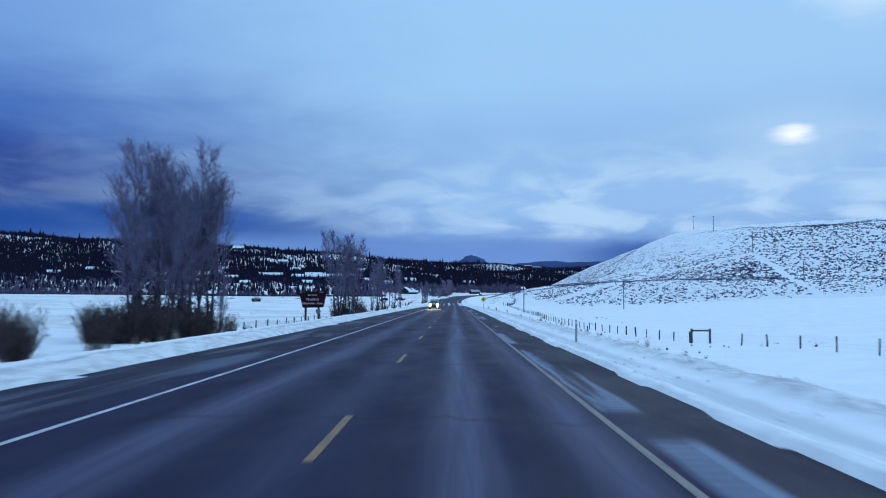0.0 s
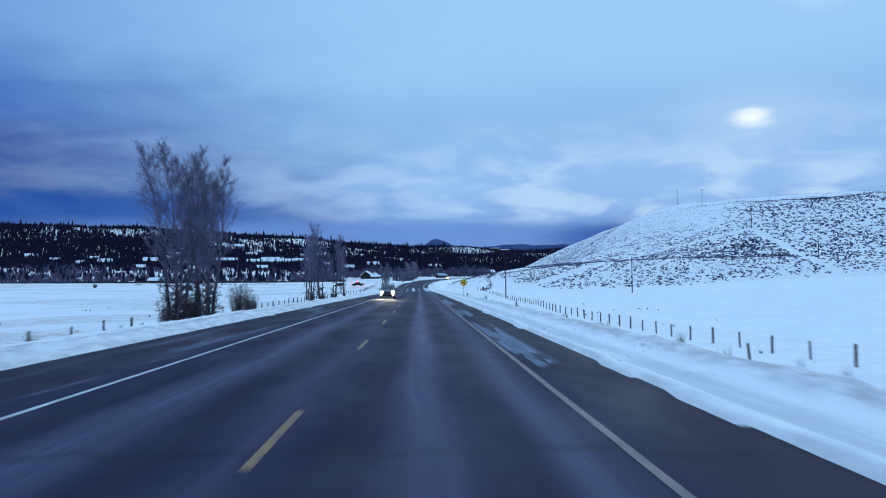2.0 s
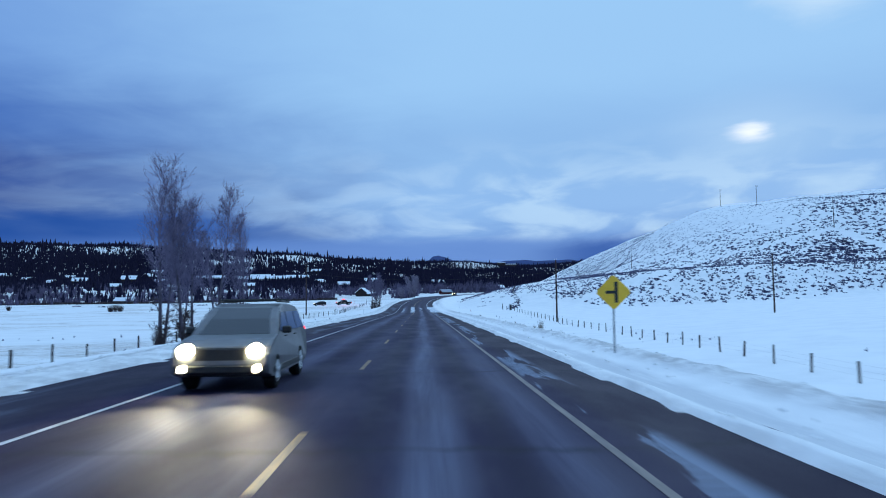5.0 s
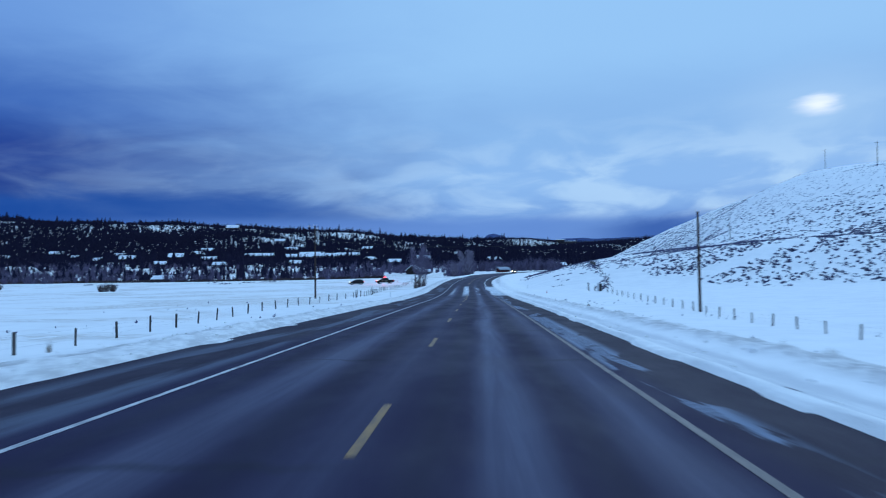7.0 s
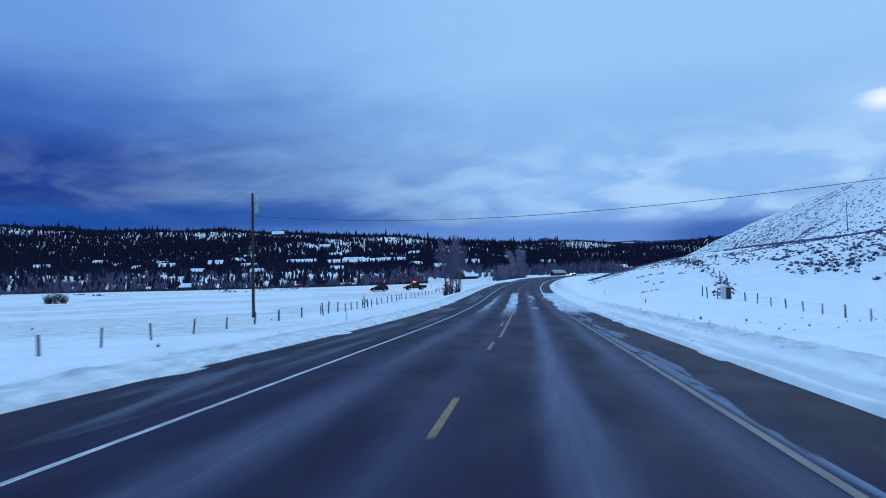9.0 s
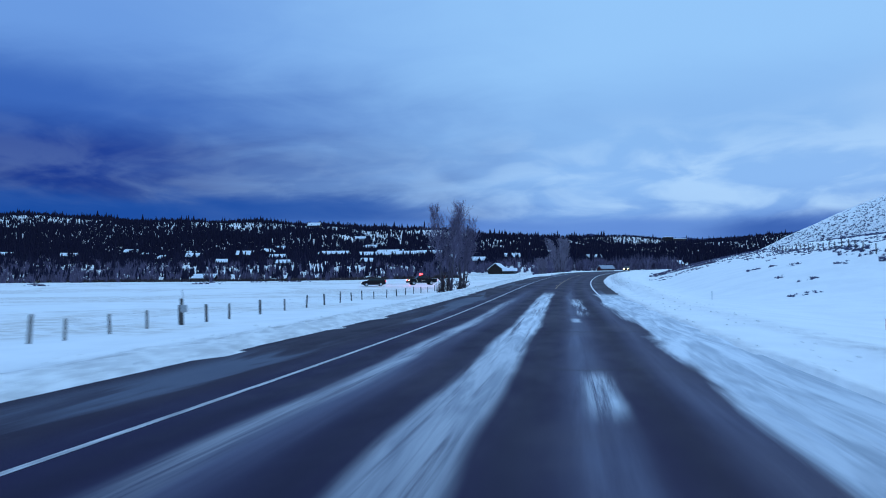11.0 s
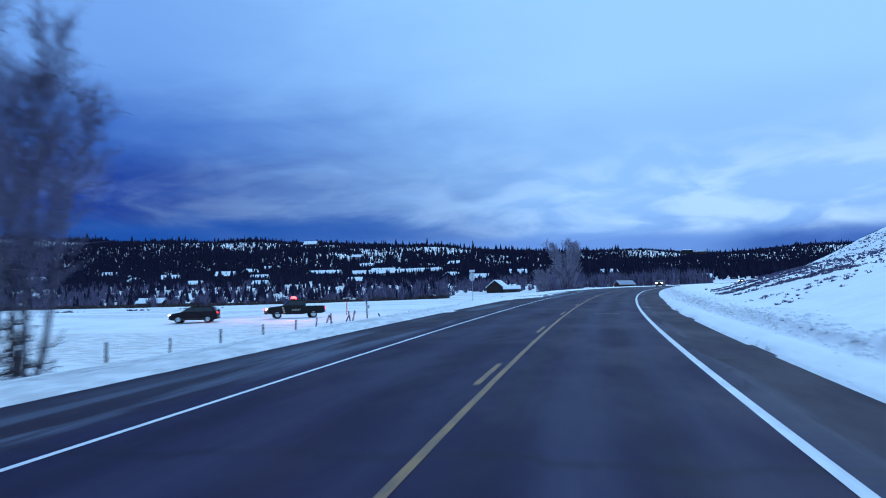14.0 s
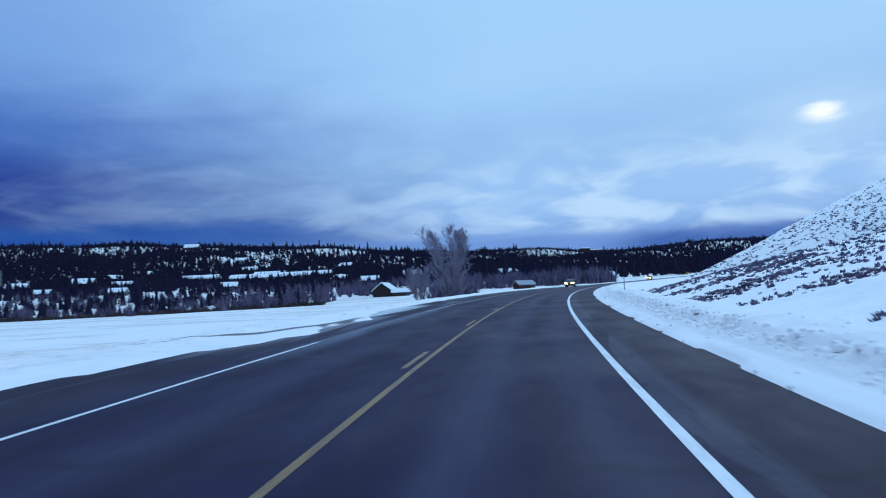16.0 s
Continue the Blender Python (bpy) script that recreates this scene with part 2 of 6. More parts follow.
    nt.links.new(col, p.inputs["Base Color"])
    p.inputs["Roughness"].default_value = 0.75
    p.inputs["Specular IOR Level"].default_value = 0.2
    both = calc(nt, "ADD", calc(nt, "MULTIPLY", fine, 0.4), mid)
    both = calc(nt, "ADD", both, calc(nt, "MULTIPLY", calc(nt, "MULTIPLY", near, clod), 1.6))
    bumped(nt, p, both, 0.6, 0.14)
    return m


def asphalt_material():
    m, nt, p = material("asphalt")
    uv = nt.nodes.new("ShaderNodeUVMap")
    sp = nt.nodes.new("ShaderNodeSeparateXYZ")
    nt.links.new(uv.outputs[0], sp.inputs[0])
    o, s = sp.outputs[0], sp.outputs[1]

    def tex(scale, detail, rough, stretch, dist=0.0):
        mp, n = nt.nodes.new("ShaderNodeMapping"), nt.nodes.new("ShaderNodeTexNoise")
        mp.inputs["Scale"].default_value = stretch
        nt.links.new(uv.outputs[0], mp.inputs[0])
        nt.links.new(mp.outputs[0], n.inputs["Vector"])
        n.inputs["Scale"].default_value, n.inputs["Detail"].default_value, n.inputs["Roughness"].default_value = scale, detail, rough
        n.inputs["Distortion"].default_value = dist
        return n.outputs["Fac"]

    def band(mid, half, soft):
        d = calc(nt, "ABSOLUTE", calc(nt, "SUBTRACT", calc(nt, "ADD", o, calc(nt, "MULTIPLY", calc(nt, "SUBTRACT", sway, 0.5), 0.5)), mid))
        return ranged(nt, d, half + soft, half - soft)

    def stretch_of(a, b, soft):
        return calc(nt, "MULTIPLY", ranged(nt, s, a - soft, a + soft), ranged(nt, s, b + soft, b - soft))

    sway = tex(0.12, 3, 0.5, (1, 1, 1))
    grain, blotch, long_ = tex(40, 4, 0.7, (1, 1, 1)), tex(0.6, 6, 0.6, (1, 0.35, 1)), tex(1.0, 6, 0.65, (1.6, 0.06, 1), 0.4)
    # asphalt tones carry the blue sky's violet cast in their colour
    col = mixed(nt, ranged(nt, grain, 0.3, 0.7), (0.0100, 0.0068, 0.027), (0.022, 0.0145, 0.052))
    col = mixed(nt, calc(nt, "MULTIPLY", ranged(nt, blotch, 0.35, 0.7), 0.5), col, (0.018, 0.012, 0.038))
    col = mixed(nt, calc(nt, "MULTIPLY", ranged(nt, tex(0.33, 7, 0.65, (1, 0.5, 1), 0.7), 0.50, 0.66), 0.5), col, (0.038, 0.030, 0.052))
    # pale salt film where no wheel runs, dark wheel tracks beside it
    salt = calc(nt, "MAXIMUM", band(1.62, 0.30, 0.28), calc(nt, "MULTIPLY", band(-2.0, 0.42, 0.42), 0.75))
    salt = calc(nt, "MAXIMUM", salt, calc(nt, "MULTIPLY", band(3.15, 0.28, 0.35), 0.7))
    salt = calc(nt, "MAXIMUM", salt, calc(nt, "MULTIPLY", band(-0.25, 0.20, 0.45), 0.4))
    salt = calc(nt, "MULTIPLY", salt, ranged(nt, long_, 0.30, 0.72, 0.35, 1.0))
    salt = calc(nt, "MULTIPLY", salt, ranged(nt, blotch, 0.25, 0.6, 0.45, 1.0))
    fade = calc(nt, "SUBTRACT", 1.0, calc(nt, "MULTIPLY", ranged(nt, s, 318, 350), 0.75))
    salt = calc(nt, "MULTIPLY", salt, fade)
    col = mixed(nt, calc(nt, "MULTIPLY", salt, 0.9), col, (0.150, 0.153, 0.218))
    wheel = calc(nt, "MAXIMUM", calc(nt, "MAXIMUM", band(0.75, 0.22, 0.25), band(2.5, 0.2, 0.22)), calc(nt, "MAXIMUM", band(-1.05, 0.25, 0.3), band(-3.0, 0.22, 0.25)))
    col = mixed(nt, calc(nt, "MULTIPLY", wheel, 0.5), col, (0.013, 0.010, 0.023))
    # brownish dirt on the shoulders
    out = calc(nt, "MAXIMUM", ranged(nt, o, 3.8, 4.4), ranged(nt, o, -3.9, -4.8))
    col = mixed(nt, calc(nt, "MULTIPLY", out, 0.6), col, (0.027, 0.019, 0.026))
    # sealed cracks across the lanes
    wob = calc(nt, "ADD", calc(nt, "DIVIDE", s, 9.3), calc(nt, "MULTIPLY", tex(0.5, 3, 0.6, (1, 0.5, 1)), 0.22))
    fr = calc(nt, "ABSOLUTE", calc(nt, "SUBTRACT", calc(nt, "FRACT", wob), 0.5))
    crack = calc(nt, "MULTIPLY", ranged(nt, fr, 0.013, 0.004), ranged(nt, tex(0.22, 2, 0.5, (1, 1, 1)), 0.36, 0.48))
    col = mixed(nt, calc(nt, "MULTIPLY", crack, 0.55), col, (0.008, 0.008, 0.010))
    # ice and packed snow: patches on the shoulders, long strips before the bend
    ice = tex(0.42, 6, 0.55, (1.7, 0.15, 1), 0.6)
    right = calc(nt, "MULTIPLY", calc(nt, "MULTIPLY", ranged(nt, o, 3.70, 3.90), ranged(nt, o, 4.65, 4.30)), calc(nt, "MULTIPLY", ranged(nt, ice, 0.485, 0.51), ranged(nt, tex(1.1, 6, 0.6, (2.2, 0.3, 1), 0.5), 0.34, 0.46)))
    left = calc(nt, "MULTIPLY", calc(nt, "MULTIPLY", ranged(nt, o, -3.95, -4.4), ranged(nt, o, -6.6, -5.6)), ranged(nt, ice, 0.48, 0.60))
    right = calc(nt, "MULTIPLY", right, ranged(nt, s, 42, 50))
    for a, b, mid, half in ((7.5, 11.5, 4.2, 0.30), (14, 28.3, 4.08, 0.30), (32, 41, 3.85, 0.18)):
        patch = calc(nt, "MULTIPLY", band(mid, half, 0.10), stretch_of(a, b, 0.5))
        right = calc(nt, "MAXIMUM", right, calc(nt, "MULTIPLY", patch, ranged(nt, ice, 0.36, 0.46)))
    # rumble grooves, kept open by the wind
    groove = calc(nt, "MULTIPLY", band(4.10, 0.22, 0.03), ranged(nt, calc(nt, "SINE", calc(nt, "MULTIPLY", s, 2 * math.pi / 0.305)), -0.1, 0.4))
    right = calc(nt, "MULTIPLY", right, calc(nt, "SUBTRACT", 1.0, calc(nt, "MULTIPLY", groove, 0.65)))
    film = calc(nt, "ADD", calc(nt, "MULTIPLY", right, ranged(nt, s, 318, 345, 0.9, 0.15)), calc(nt, "MULTIPLY", left, 0.36))
    streak = tex(1.0, 8, 0.7, (4.0, 0.10, 1), 0.3)
    haze = calc(nt, "MULTIPLY", calc(nt, "MULTIPLY", band(-3.5, 0.25, 0.5), stretch_of(405, 430, 5)), ranged(nt, streak, 0.3, 0.6, 0.25, 0.75))
    film = calc(nt, "MAXIMUM", film, haze)
    strip = calc(nt, "MULTIPLY", calc(nt, "MULTIPLY", band(-0.16, 0.46, 0.14), stretch_of(271, 330, 7)), calc(nt, "MULTIPLY", ranged(nt, streak, 0.26, 0.52), ranged(nt, s, 272, 296, 0.5, 1.0)))
    strip2 = calc(nt, "MULTIPLY", calc(nt, "MULTIPLY", band(-2.28, 0.22, 0.16), stretch_of(276, 316, 10)), ranged(nt, streak, 0.28, 0.56))
    strip3 = calc(nt, "MULTIPLY", calc(nt, "MULTIPLY", band(1.95, 0.28, 0.22), stretch_of(302, 319, 3)), ranged(nt, streak, 0.42, 0.62))
    strip4 = calc(nt, "MULTIPLY", calc(nt, "MULTIPLY", band(1.62, 0.15, 0.10), stretch_of(296.5, 298.6, 0.6)), 0.8)
    strip4 = calc(nt, "MAXIMUM", strip4, calc(nt, "MULTIPLY", band(1.80, 0.22, 0.14), calc(nt, "MULTIPLY", stretch_of(278.2, 281.8, 1.0), ranged(nt, streak, 0.36, 0.60))))
    pad = calc(nt, "MULTIPLY", calc(nt, "MULTIPLY", ranged(nt, calc(nt, "ADD", o, calc(nt, "MULTIPLY", ice, 1.6)), 4.25, 4.55), stretch_of(271, 328, 4)), calc(nt, "MULTIPLY", ranged(nt, streak, 0.14, 0.42), ranged(nt, s, 270, 290, 0.75, 1.0)))
    side = calc(nt, "MULTIPLY", calc(nt, "MULTIPLY", ranged(nt, calc(nt, "ADD", o, calc(nt, "MULTIPLY", ice, -2.4)), -5.9, -7.2), stretch_of(408, 436, 4)), ranged(nt, streak, 0.3, 0.5))
    cover = calc(nt, "MAXIMUM", calc(nt, "MAXIMUM", strip, calc(nt, "MULTIPLY", strip2, 0.6)), calc(nt, "MAXIMUM", calc(nt, "MAXIMUM", strip3, strip4), calc(nt, "MAXIMUM", pad, side)))
    col = mixed(nt, film, col, (0.20, 0.235, 0.31))
    packed = mixed(nt, ranged(nt, tex(1.0, 8, 0.65, (2.4, 0.22, 1), 0.8), 0.35, 0.65), (0.78, 0.80, 0.82), (0.47, 0.50, 0.54))
    col = mixed(nt, calc(nt, "MULTIPLY", cover, 0.94), col, packed)
    nt.links.new(col, p.inputs["Base Color"])
    wet = calc(nt, "ADD", ranged(nt, blotch, 0.3, 0.7, 0.62, 0.8), calc(nt, "MULTIPLY", cover, 0.3))
    nt.links.new(wet, p.inputs["Roughness"])
    p.inputs["Specular IOR Level"].default_value = 0.12
    bumped(nt, p, calc(nt, "ADD", grain, calc(nt, "MULTIPLY", cover, 1.2)), 0.35, 0.01)
    return m


def paint_material(name, a, worn, amount):
    m, nt, p = material(name)
    f = noise_node(nt, 2.2, 7, 0.7, stretch=(3, 0.5, 1))
    g = noise_node(nt, 14, 4, 0.7)
    k = calc(nt, "MULTIPLY", ranged(nt, calc(nt, "ADD", calc(nt, "MULTIPLY", f, 0.65), calc(nt, "MULTIPLY", g, 0.35)), 0.42, 0.60), amount)
    nt.links.new(mixed(nt, k, a, worn), p.inputs["Base Color"])
    p.inputs["Roughness"].default_value = 0.6
    bumped(nt, p, g, 0.2, 0.004)
    return m


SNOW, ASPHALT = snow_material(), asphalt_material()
WHITE_PAINT = paint_material("white_road_paint", (0.60, 0.59, 0.58), (0.17, 0.17, 0.18), 0.8)
BRIGHT_PAINT = paint_material("fresh_white_road_paint", (0.74, 0.74, 0.74), (0.42, 0.42, 0.43), 0.5)
TAN_PAINT = paint_material("dirty_road_paint", (0.185, 0.145, 0.12), (0.065, 0.052, 0.052), 0.8)
YELLOW_PAINT = paint_material("yellow_road_paint", (0.28, 0.150, 0.042), (0.085, 0.055, 0.042), 0.8)
POST_WOOD = plain("weathered_post_wood", (0.055, 0.05, 0.05), (0.13, 0.12, 0.115), 5, 0.9, stretch=(3, 3, 0.4), bump=0.5, vary=0.25)
POLE_WOOD = plain("creosoted_pole_wood", (0.030, 0.022, 0.020), (0.085, 0.055, 0.045), 4, 0.85, stretch=(4, 4, 0.25), bump=0.5)
BARK = plain("grey_bark", (0.058, 0.048, 0.066), (0.135, 0.115, 0.145), 3, 0.9, stretch=(2, 2, 0.5), bump=0.6)
TWIG = plain("bare_twigs", (0.135, 0.112, 0.175), (0.24, 0.205, 0.29), 2, 0.9, bump=0)
SAGE = plain("dry_sagebrush", (0.062, 0.062, 0.126), (0.160, 0.158, 0.245), 1.5, 0.95, bump=0)
PINE = plain("conifer_needles", (0.010, 0.0085, 0.024), (0.023, 0.019, 0.041), 0.6, 0.95, bump=0)
DRY_GRASS = plain("pale_dry_grass", (0.16, 0.135, 0.11), (0.28, 0.24, 0.19), 3, 0.9, bump=0)
GREY_BRUSH = plain("far_bare_willows", (0.078, 0.064, 0.112), (0.180, 0.152, 0.225), 0.4, 0.95, bump=0)
STEEL = plain("galvanised_steel", (0.30, 0.31, 0.32), (0.42, 0.43, 0.44), 9, 0.45, 0.9, bump=0.1)
WIRE_METAL = plain("rusty_wire", (0.10, 0.09, 0.085), (0.2, 0.18, 0.17), 20, 0.6, 0.6, bump=0)
BLACK_CABLE = plain("black_cable", (0.02, 0.02, 0.02), (0.03, 0.03, 0.03), 8, 0.6, bump=0)

FAINT_PAINT = paint_material("worn_off_paint", (0.13, 0.13, 0.14), (0.05, 0.05, 0.06), 0.8)
SHRUB_WOOD = plain("reddish_willow_stems", (0.050, 0.036, 0.040), (0.105, 0.078, 0.078), 2, 0.9, bump=0)
PALE_TWIG = plain("pale_bare_twigs", (0.19, 0.165, 0.22), (0.30, 0.265, 0.33), 0.5, 0.9, bump=0)

# ---- the land and the road ----

# ---- the road's line: bends and grades along its length ----
KNOT_S = np.array([0, 200, 250, 300, 350, 400, 450, 500, 550, 600, 700, 900.0])
KNOT_BEND = np.array([0, 0, -0.12, -0.23, 0.96, 1.222, 1.31, 0.956, 0.835, 0.857, 0.916, 0.853]) * 1e-3
GRADE_S = np.array([0, 50, 100, 150, 200, 250, 300, 350, 400, 450, 500, 550, 600, 700, 900.0])
GRADE = np.array([-0.18, 0.19, 0.12, -0.1, -0.15, -0.44, 1.41, 2.65, 3.07, 2.32, 2.01, 1.73, 1.87, 2.49, 2.86]) * 1e-2
STEP = 2.0
SG = np.arange(-120, 901, STEP)
_h = np.cumsum(np.interp(SG, KNOT_S, KNOT_BEND)) * STEP
HEAD = _h - np.interp(0, SG, _h)
_x, _y = np.cumsum(np.sin(HEAD)) * STEP, np.cumsum(np.cos(HEAD)) * STEP
_z = np.cumsum(np.interp(SG, GRADE_S, GRADE, left=0.0)) * STEP
RX, RY, RZ = _x - np.interp(0, SG, _x), _y - np.interp(0, SG, _y), _z - np.interp(0, SG, _z)
LEFT_EDGE, RIGHT_EDGE = -6.6, 5.4


def bank(s):
    """The road's cross-fall towards the inside of the bend, as a slope."""
    return np.interp(s, [300, 350, 400, 480, 900], [0, 0.008, 0.020, 0.022, 0.012])


def at(s, o, dz=0.0):
    """The place s metres along the road and o metres to the right of its middle."""
    h = float(np.interp(s, SG, HEAD))
    return (float(np.interp(s, SG, RX)) + o * math.cos(h), float(np.interp(s, SG, RY)) - o * math.sin(h), float(np.interp(s, SG, RZ)) - float(bank(s)) * o + dz)


def step01(a, b, v):
    t = np.clip((v - a) / (b - a), 0, 1)
    return t * t * (3 - 2 * t)


def wave(x, y, size, seed=0.0):
    """A cheap smooth roughness of a given size, about -1 to 1."""
    a, b = x / size, y / size
    return (np.sin(1.7 * a + 2.3 * np.sin(0.9 * b + seed) + seed) + np.sin(2.1 * b - 1.9 * np.sin(1.1 * a - seed) + 1.3 * seed)
            + 0.6 * np.sin(3.7 * a + 3.1 * b + 2.1 * seed)) / 2.6


def hill(x, y):
    """The brushy hill east of the road: its foot, its width and its height along the valley."""
    k = [180, 270, 340, 400, 440, 480, 540, 620, 800]
    foot = np.interp(y, k, [14.6, 36.3, 57.0, 67.4, 77.7, 77.2, 96.1, 56.8, 196.5])
    wide = np.interp(y, k, [87.5, 84.4, 82.4, 75.8, 69.5, 68.2, 37.2, 104.2, 117.3])
    high = np.interp(y, k, [8.5, 7.8, 1.0, 28.5, 46.0, 54.8, 54.7, 68.0, 92.7])
    d = np.maximum(x - foot, 0) / wide
    return high * (1 - np.exp(-d ** 1.3))


def toe(x, y):
    """The hill's smooth snowy toe, close to the road inside the bend."""
    off = np.maximum(x - np.interp(y, RY, RX) - 13, 0)
    return 14 * (1 - np.exp(-0.32 * off / 14)) * step01(308, 352, y) * step01(590, 460, y)


def land(x, y):
    """The height of the open ground, without the road's bank."""
    west = np.interp(y, [-200, 0, 250, 300, 330, 350, 375, 390, 405, 411, 440, 560, 690], [-1.2, -1.1, -1.0, -0.35, 0.0, 0.1, 0.35, 0.78, 1.12, 1.42, 1.95, 3.6, 6.0])
    east = np.interp(y, [-200, 0, 250, 310, 400, 480, 690], [-2.2, -2.2, -2.0, -0.3, 1.0, 3.7, 6.2])
    side = step01(-6, 6, x - np.interp(y, RY, RX))
    low = west * (1 - side) + east * side
    crest = np.interp(x, [-1500, -1100, -860, -410, -220, -10, 170, 400, 900, 1500], [152, 138, 123, 102, 89, 73, 69, 65, 67, 73])
    rise = np.interp(y, [690, 735, 1040, 1110, 1260, 1450, 1700, 4500], [0, 0.02, 0.28, 0.33, 0.62, 1.0, 1.03, 0.75])
    far = 6 + (crest - 6) * rise + wave(x, y, 90, 2.0) * 5 * step01(800, 1100, y)
    z = np.where(y > 690, far, low) - 1.6 * step01(-40, -220, x - np.interp(y, RY, RX)) * step01(450, 600, y) * step01(900, 720, y)
    up = hill(x, y)
    z = z + up * (1 - 0.9 * step01(760, 1000, y))
    z = z + toe(x, y) * np.exp(-up / 10)
    rough = step01(2, 12, up)
    z = z + wave(x, y, 14, 1.0) * (0.08 + 0.5 * rough) + wave(x, y, 4.1, 3.0) * (0.03 + 0.12 * rough)
    return z


def ground_z(x, y):
    x, y = np.asarray(x, float), np.asarray(y, float)
    h = np.interp(y, RY, HEAD)
    o = (x - np.interp(y, RY, RX)) * np.cos(h)
    zr = np.interp(y, RY, RZ) - bank(y) * np.clip(o, -9, 9)
    z = land(x, y)
    cut = step01(760, 860, y)
    away = np.where(o < 0, step01(9.5 - 1.2 * step01(325, 345, y), 15.5 - 1.2 * step01(325, 345, y), -o), step01(7.5, 17, o))
    away = np.maximum(away, cut)
    lip = wave(x * 2, y, 2.3, 5.0)
    lump = wave(x * 3, y * 1.6, 1.0, 2.0)
    long_ = wave(x * 0.3, y, 6.0, 8.0)
    bank_l = ((0.20 - 0.10 * step01(320, 345, y)) * np.exp(-((o + 7.6) / 0.75) ** 2) * (1 + 0.35 * lip + 0.25 * lump) + 0.07 * np.exp(-((o + 9.3) / 0.6) ** 2) * (1 + 0.7 * long_)
              + 0.035 * lump * np.exp(-((o + 8.2) / 1.3) ** 2) - 0.35 * step01(-9.2, -13, o))
    wider = 0.25 * step01(318, 345, y) + 0.3 * step01(380, 400, y)
    o = o - np.where(o > 0, wider, 0)
    crumbs = wave(x * 5, y * 4, 1.0, 6.0) * step01(330, 350, y)
    late = step01(318, 345, y)
    # a low lip, the plough's furrow and the bank behind it; inside the bend one thick bank
    furrowed = (0.09 * np.exp(-((o - 5.6) / 0.28) ** 2) * (1 + 0.6 * lip) - 0.03 * np.exp(-((o - 6.5) / 0.6) ** 2) * (1 + 0.5 * long_) + 0.20 * np.exp(-((o - 7.9) / 0.8) ** 2) * (1 + 0.35 * lip + 0.3 * lump)
                + 0.03 * lump * np.exp(-((o - 7.0) / 1.3) ** 2))
    jag = 0.18 * wave(x * 2, y, 1.3, 3.0) + 0.12 * wave(x * 4, y * 3, 1.0, 7.0)
    thick = (0.15 * np.exp(-((o - 5.85) / 0.35) ** 2) * (1 + 0.25 * lip) + 0.16 * step01(5.7, 6.3, o) + 0.05 * crumbs * np.exp(-((o - 6.6) / 0.5) ** 2)
             + 0.20 * step01(6.65, 6.95, o + jag) * step01(9.6, 7.6, o) * (1 + 0.3 * lip) + 0.30 * np.exp(-((o - 8.6) / 1.5) ** 2) * (1 + 0.4 * long_) - 0.10 * step01(8.5, 10.5, o))
    bank_r = furrowed * (1 - late) + thick * late - 0.35 * step01(9.0, 12, o)
    # the pull-off lies level with the road
    level = step01(280, 290, y) * step01(330, 318, y)
    bank_r = bank_r * (1 - 0.85 * level) + 0.03 * level
    bed = zr + np.where(o < 0, bank_l, bank_r)
    tongue = step01(402, 412, y) * step01(428, 419, y) * (1 + 0.25 * lip)
    bed = bed + 0.05 * tongue * step01(-4.4, -5.4, o)
    under = (o > LEFT_EDGE + 0.02 + 0.12 * lip + 1.35 * tongue) & (o < RIGHT_EDGE - 0.02 + (0.12 - 0.07 * late) * lip)
    bed = np.where(under, zr - 0.12, bed)
    return bed * (1 - away) + z * away


def mesh_ob(name, verts, faces, mat, parent=None, smooth=False, label=""):
    me = bpy.data.meshes.new(name)
    me.from_pydata(verts, [], faces)
    me.materials.append(mat)
    if smooth:
        me.polygons.foreach_set("use_smooth", [True] * len(me.polygons))
    me.update()
    ob = new(name, me)
    if parent:
        ob.parent = parent
    return tagged(ob, label) if label else ob


def part(name, bm, mat, parent=None, label="", smooth=False):
    me = bpy.data.meshes.new(name)
    bm.to_mesh(me)
    bm.free()
    me.materials.append(mat)
    if smooth:
        me.polygons.foreach_set("use_smooth", [True] * len(me.polygons))
    ob = new(name, me)
    if parent:
        ob.parent = parent
    return tagged(ob, label) if label else ob


def empty(name, m, label, category, group="", kind=""):
    e = new(name)
    e.matrix_world = m
    e.empty_display_size = 0.2
    return tagged(e, label, category, group, kind)


